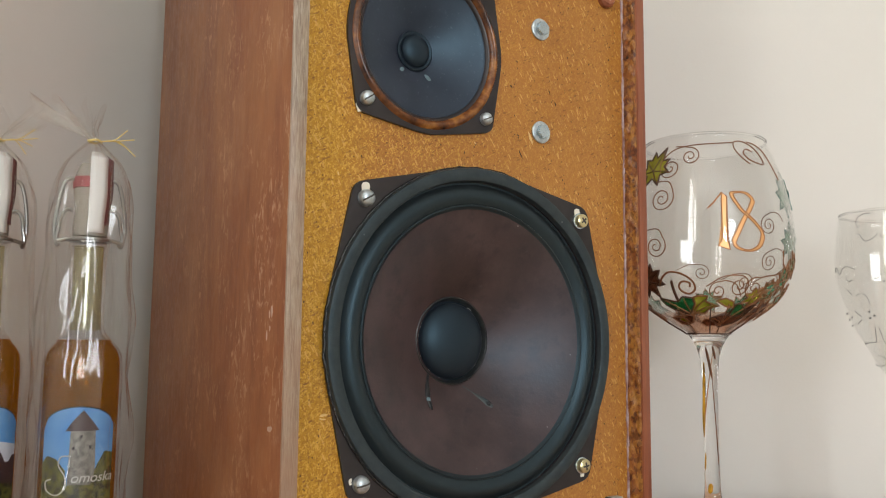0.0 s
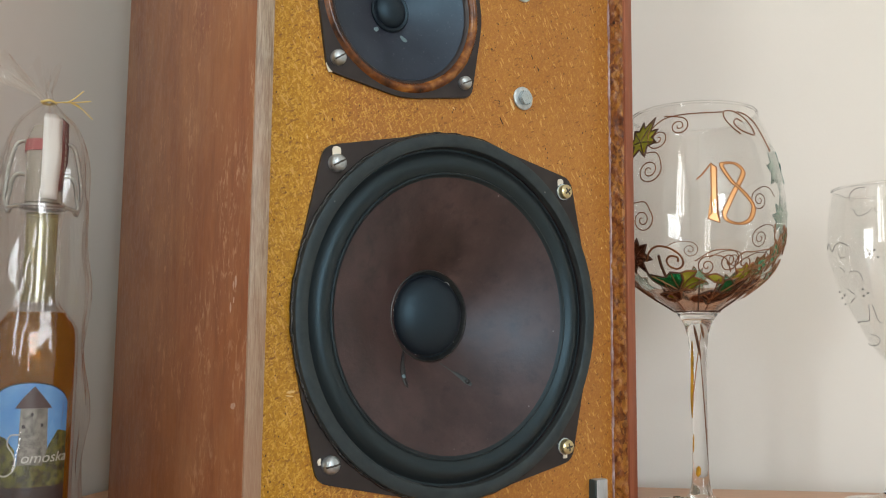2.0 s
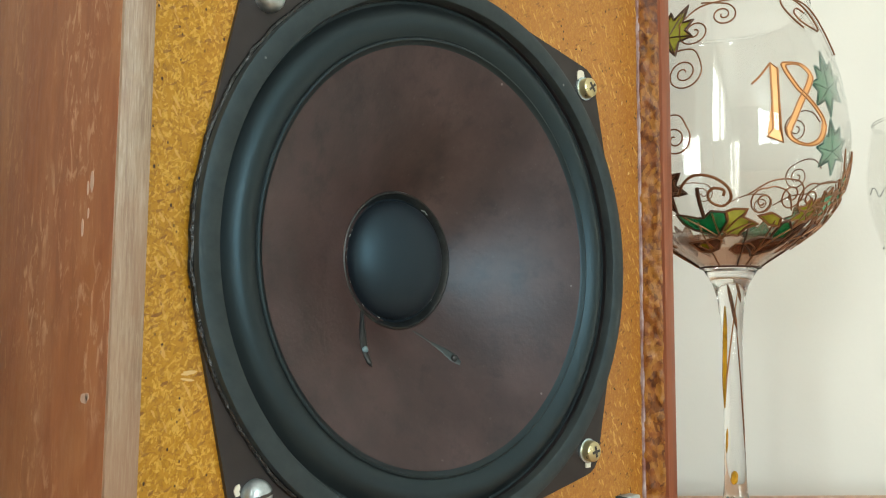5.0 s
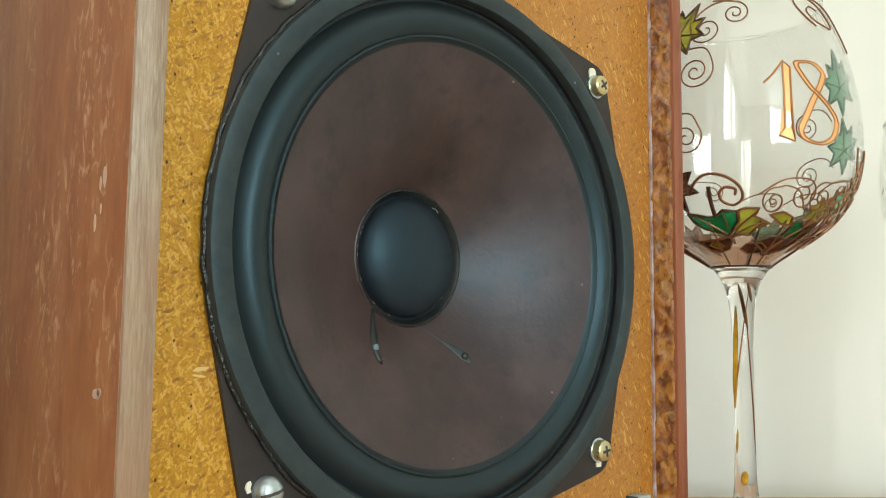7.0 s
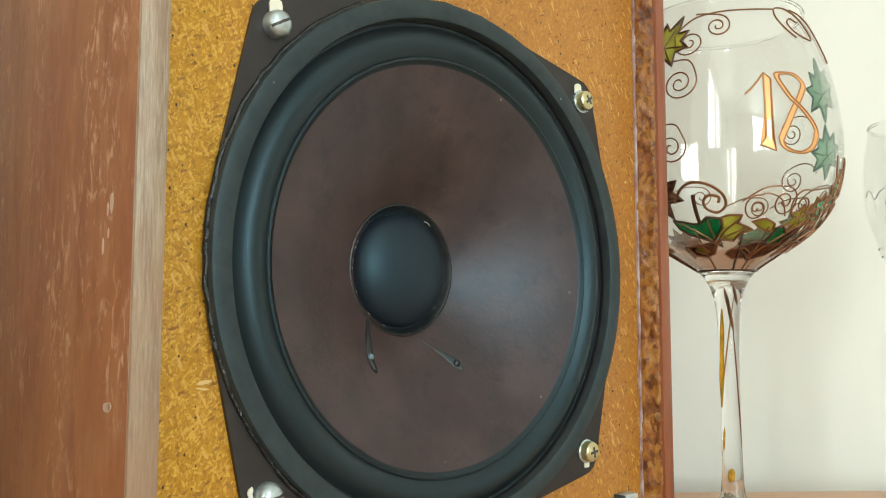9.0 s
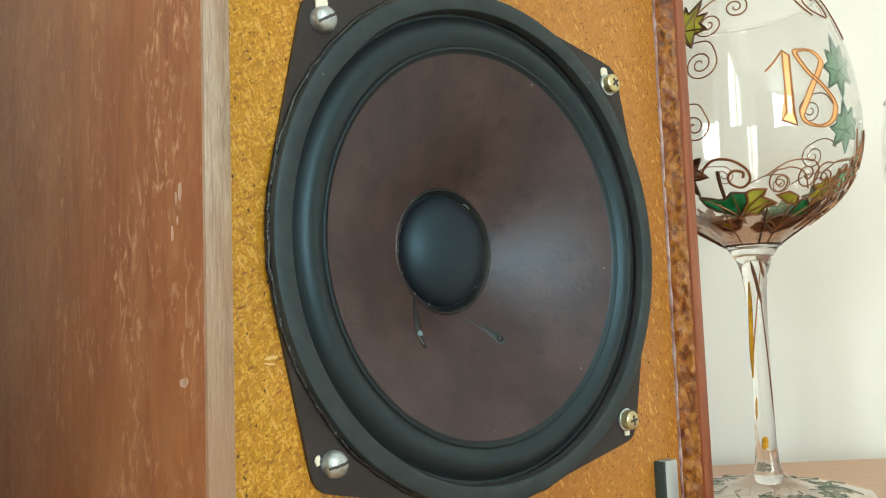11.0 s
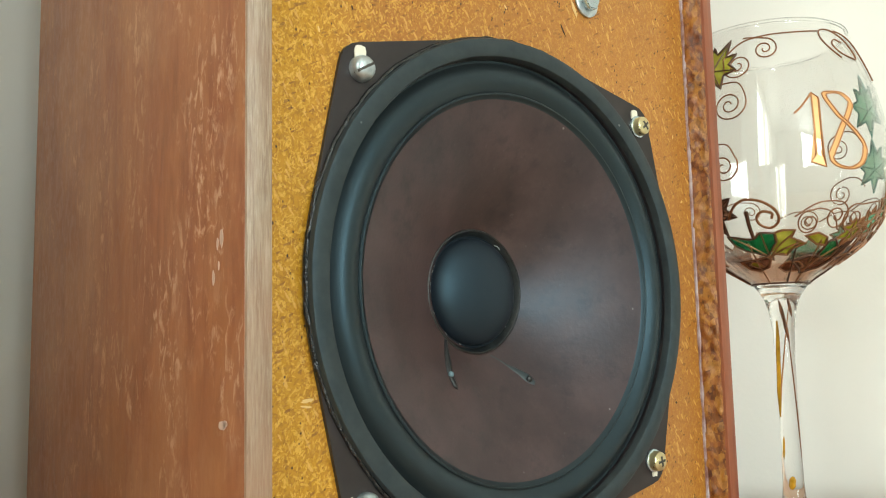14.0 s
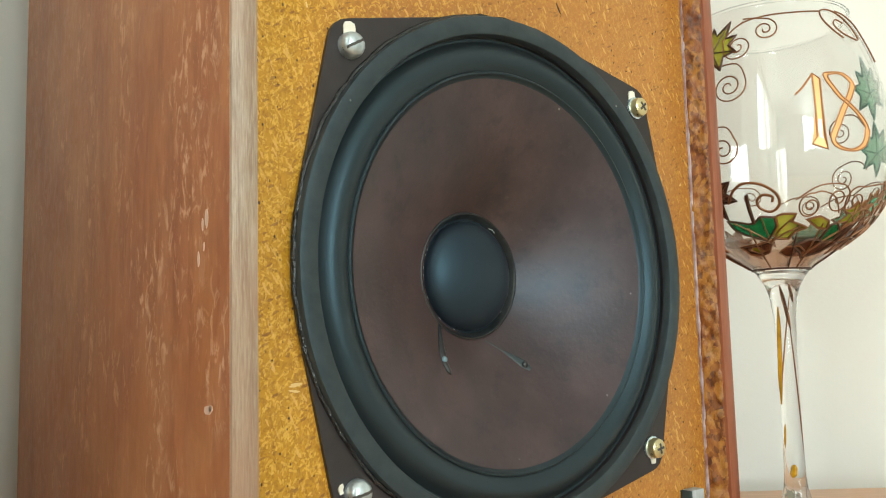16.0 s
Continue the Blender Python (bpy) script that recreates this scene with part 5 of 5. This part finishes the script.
def bottle(x, y, turn, liquid, look_label, castle):
    b = thing("liqueur_bottle", pose(x, y, 0, 0, 0, turn), look_label, "bottle", "souvenir bottles")
    out = curve_through([(0.0172, 0.0, 0), (0.0190, 0.0020, 0), (0.0192, 0.0100, 0), (0.0192, 0.0900, 0), (0.0191, 0.1060, 0), (0.0178, 0.1150, 0), (0.0120, 0.1225, 0), (0.0092, 0.1275, 0), (0.0088, 0.1400, 0), (0.0087, 0.1640, 0), (0.0098, 0.1680, 0), (0.0100, 0.1740, 0)], 5)
    prof = [(0, 0.002)] + shell(out, 0.0016)[:]
    prof = prof[:len(out) + 2] + [(r, z) for r, z in prof[len(out) + 2:] if z > 0.004] + [(0, 0.0040)]
    part("glass", lathe(prof, 64), thin_glass, b, "clear glass bottle", limit=60)
    inn = [(p.x - 0.0014, p.y) for p in out if 0.004 < p.y < 0.1210]
    part("liquid", lathe([(0, 0.0044)] + inn + [(inn[-1][0], 0.1213), (0, 0.1213)], 64), liquid, b, "amber liqueur")
    # added sleeve whose tint stands for the reflection in the neck
    part("neck_tint", lathe([(0.0076, 0.1260), (0.0072, 0.1400), (0.0071, 0.1690), (0, 0.1695)], 40), tint_glass, b, "tinted sleeve standing for a yellow reflection")
    # stopper, gasket, paper seal, wire
    part("stopper", lathe([(0, 0.172), (0.0082, 0.1742), (0.0086, 0.178), (0.0080, 0.186), (0.0088, 0.196), (0.0084, 0.206), (0.0060, 0.212), (0, 0.2128)], 40), porcelain, b, "grey porcelain stopper")
    part("gasket", lathe([(0.0070, 0.1985), (0.0094, 0.1990), (0.0094, 0.2045), (0.0070, 0.2050)], 40), red_rubber, b, "red rubber gasket")
    for du, wd, mat, zt, zb in ((0.0032, 0.0088, paper_white, 0.2175, 0.1755), (0.0102, 0.0052, paper_brown, 0.2165, 0.1800)):
        bm = bmesh.new()
        prev = None
        for i in range(15):
            k = i / 14
            z = zt - (zt - zb) * k
            r = 0.0102 + 0.0006 * math.sin(k * 5) - (0.0030 if i == 0 else 0)
            row = []
            for s in (-1, -0.33, 0.33, 1):
                th = LABEL_TURN + math.degrees((du + s * wd / 2) / 0.0102)
                row.append(bm.verts.new(around(r + 0.0003 * math.cos(k * 9 + s), th, z)))
            if prev:
                for q in range(3):
                    bm.faces.new((prev[q], prev[q + 1], row[q + 1], row[q]))
            prev = row
        seal = part("paper_seal", bm, mat, b, "folded paper seal over the stopper")
        sm_ = seal.modifiers.new("thick", "SOLIDIFY")
        sm_.thickness = 0.0003
        if mat is paper_brown:
            for kz in range(6):
                z = 0.2050 - kz * 0.0030
                th = LABEL_TURN + math.degrees(0.0098 / 0.0102)
                bb = box(-0.00010, 0.00010, -0.0004, 0.0004 - 0.0002 * (kz % 2), -0.0010, 0.0008)
                ob = part("print_bar", bb, porcelain, seal, smooth=False)
                ob.matrix_local = Matrix.Translation(around(0.0109, th, z)) @ Matrix.Rotation(radians(th), 4, "Z")
    ring = [around(0.0107, a, 0.1722) for a in range(0, 360, 15)]
    part("neck_wire", tube(ring, 0.0009, 8, closed=True), wire_steel, b, "steel wire round the neck")
    for s in (-1, 1):
        th = LABEL_TURN + s * 90
        side = around(1, th, 0)
        fwd = around(1, LABEL_TURN, 0)

        def w(a, f, z):
            return side * a + fwd * f + Vector((0, 0, z))
        outer = curve_through([w(0.0060, 0.002, 0.2030), w(0.0105, 0.003, 0.2034), w(0.0135, 0.003, 0.2000), w(0.0160, 0.002, 0.1880), w(0.0168, 0.001, 0.1775), w(0.0158, 0.001, 0.1710), w(0.0150, 0.002, 0.1690), w(0.0140, 0.003, 0.1705)], 6)
        part("bail_wire", tube(outer, 0.0010, 8), wire_steel, b, "bent steel wire bail")
        lower = curve_through([w(0.0085, 0.004, 0.1870), w(0.0115, 0.004, 0.1872), w(0.0138, 0.004, 0.1840), w(0.0148, 0.003, 0.1780), w(0.0155, 0.003, 0.1715), w(0.0100, 0.0045, 0.1722)], 6)
        part("bail_wire", tube(lower, 0.0010, 8), wire_steel, b, "bent steel wire bail")
    # printed label
    R = 0.0195
    arch = [(-0.0180, 0.0420), (0.0180, 0.0420), (0.0180, 0.0800)] + [(0.0180 * math.cos(radians(a)), 0.0780 + 0.0105 * math.sin(radians(a))) for a in range(15, 180, 15)] + [(-0.0180, 0.0780)]
    lab = print_patch(arch, R, print_blue, b, "label", "printed label with a castle under a blue sky")
    print_patch([(u * 1.01, z + (0.0006 if z > 0.08 else -0.0002)) for u, z in arch], R - 0.0001, print_dark, lab, "print_border")
    if castle:
        print_patch([(-0.0045, 0.046), (0.0085, 0.046), (0.0080, 0.0795), (-0.0042, 0.0795)], R + 0.00012, print_stone, lab, "print_tower")
        print_patch([(-0.0062, 0.0772), (0.0096, 0.0772), (0.0060, 0.0820), (0.0017, 0.0872), (-0.0030, 0.0820)], R + 0.00018, print_roof, lab, "print_roof")
        for u, z in ((0.0012, 0.0745), (-0.0022, 0.0690), (0.0055, 0.0695)):
            print_patch([(u - 0.0006, z - 0.0008), (u + 0.0006, z - 0.0008), (u + 0.0006, z + 0.0008), (u - 0.0006, z + 0.0008)], R + 0.0002, print_dark, lab, "print_window")
        print_patch([(-0.0180, 0.0425), (-0.0046, 0.0425), (-0.0050, 0.0580), (-0.0100, 0.0640), (-0.0150, 0.0655), (-0.0180, 0.0620)], R + 0.00015, print_green, lab, "print_trees")
        print_patch([(0.0040, 0.0425), (0.0180, 0.0425), (0.0180, 0.0660), (0.0130, 0.0672), (0.0086, 0.0600)], R + 0.00015, print_green, lab, "print_trees")
        print_patch([(-0.0180, 0.0420), (0.0180, 0.0420), (0.0180, 0.0500), (0.0000, 0.0520), (-0.0180, 0.0500)], R + 0.00022, print_green, lab, "print_meadow")
        swash = curve_through([(-0.0035, 0.0655, 0), (-0.0075, 0.0650, 0), (-0.0085, 0.0610, 0), (-0.0055, 0.0560, 0), (-0.0050, 0.0505, 0), (-0.0090, 0.0470, 0), (-0.0140, 0.0490, 0), (-0.0150, 0.0530, 0), (-0.0120, 0.0545, 0)], 6)
        part("swash", tube([around(R + 0.0004, LABEL_TURN + math.degrees(p.x / R), p.y) for p in swash], 0.00032, 5), print_white, lab, "white swash letter")
        txt = bpy.data.curves.new("lettering", "FONT")
        txt.body, txt.size, txt.extrude, txt.shear = "omoska", 0.0066, 0.00005, 0.25
        tmp = new("lettering", txt)
        me = bpy.data.meshes.new_from_object(tmp.evaluated_get(bpy.context.evaluated_depsgraph_get()))
        bpy.data.objects.remove(tmp)
        for v in me.vertices:
            v.co = around(R + 0.00035 + v.co.z, LABEL_TURN + math.degrees((v.co.x - 0.0030) / R), 0.0528 + v.co.y)
        me.materials.append(print_white.m)
        t_ob = new("lettering", me)
        t_ob.parent = lab
    else:
        print_patch([(-0.0180, 0.0600), (0.0180, 0.0600), (0.0180, 0.0690), (0.006, 0.0715), (-0.0180, 0.0680)], R + 0.00012, print_cloud, lab, "print_cloud")
        print_patch([(-0.0180, 0.0480), (0.0180, 0.0480), (0.0180, 0.0640), (0.0150, 0.0640), (0.0145, 0.0610), (0.0105, 0.0610), (0.0100, 0.0655), (0.0060, 0.0655), (0.0055, 0.0610), (-0.0180, 0.0600)], R + 0.00018, print_roof, lab, "print_ruin")
        print_patch([(-0.0180, 0.0420), (0.0180, 0.0420), (0.0180, 0.0500), (0.0000, 0.0520), (-0.0180, 0.0500)], R + 0.00022, print_green, lab, "print_meadow")
    # dark band below the label
    print_patch([(-0.0180, 0.0340), (0.0180, 0.0340), (0.0180, 0.0418), (-0.0180, 0.0418)], R, print_dark, b, "lower_band", "dark printed band")
    return b


def wrapper(x, y, seed, lean):
    """Clear film gathered over a bottle, tied with raffia, fanning out above."""
    wrap = thing("cellophane_wrapper", pose(x, y, 0), "crumpled clear cellophane wrapper tied with yellow raffia round a bottle", "wrapper", "bottle wrappers")
    bm = bmesh.new()
    n, rows = 72, []
    prof = [(0.0215, 0.0006), (0.0225, 0.010), (0.0228, 0.040), (0.0232, 0.080), (0.0232, 0.110), (0.0222, 0.135), (0.0212, 0.160), (0.0206, 0.180), (0.0190, 0.198), (0.0140, 0.212), (0.0062, 0.2205), (0.0026, 0.2245), (0.0055, 0.2290), (0.0120, 0.2345), (0.0190, 0.2400)]
    fine = curve_through([(r, z, 0) for r, z in prof], 4)
    for p in fine:
        ring = []
        fan = max(0, (p.y - 0.2245) / 0.0155)
        for i in range(n):
            a = 2 * math.pi * i / n
            c, s = math.cos(a), math.sin(a)
            amp = 0.0028 if p.y < 0.2 else 0.0008 + 0.004 * fan
            r = p.x + amp * noise.noise(Vector((c * 2.2 + seed, s * 2.2, p.y * 34))) + 0.0010 * math.sin(a * 7 + seed + p.y * 22) + 0.0006 * math.sin(a * 17 - p.y * 60) * min(1, p.y / 0.05 + 0.3)
            zz = p.y + fan * 0.006 * math.sin(a * 7 + seed)
            rx_ = r * c * (1 if fan == 0 else 0.9) + lean[0] * fan
            ring.append(bm.verts.new((rx_, r * s * (1 if fan == 0 else 0.5) + lean[1] * fan, zz)))
        rows.append(ring)
    for a, b in zip(rows, rows[1:]):
        for i in range(n):
            j = (i + 1) % n
            bm.faces.new((a[i], a[j], b[j], b[i]))
    part("film", bm, film_mat, wrap, "clear crinkled film", limit=180)
    bm = tube([(0.0034 * math.cos(radians(a)), 0.0034 * math.sin(radians(a)), 0.2245 + 0.0003 * math.sin(radians(a * 3))) for a in range(0, 360, 20)], 0.0006, 6, closed=True)
    tie = part("raffia_tie", bm, raffia, wrap, "yellow raffia tie")
    rr = random.Random(seed)
    for k in range(4):
        a = radians(-40 + 22 * k + rr.uniform(-8, 8))
        d = Vector((math.cos(a), math.sin(a) * 0.4, 0))
        L = rr.uniform(0.012, 0.020)
        pts = curve_through([Vector((0.003, -0.002, 0.2245)), Vector((0.003, -0.002, 0.2255)) + d * L * 0.5, Vector((0.003, -0.002, 0.2250 - 0.0040 * k + 0.006)) + d * L], 6)
        part("raffia_end", tube(pts, 0.00030, 5), raffia, tie)
    return wrap


bottle(-0.1923, 0.0748, 0, amber_liquid, "small swing-top bottle of amber liqueur with a castle label", True)
wrapper(-0.1923, 0.0748, 3, (-0.014, 0.004))
bottle(-0.2360, 0.1010, 14, amber_liquid, "small swing-top bottle of golden liqueur with a ruin label", False)
wrapper(-0.2360, 0.1010, 8, (0.006, 0.004))
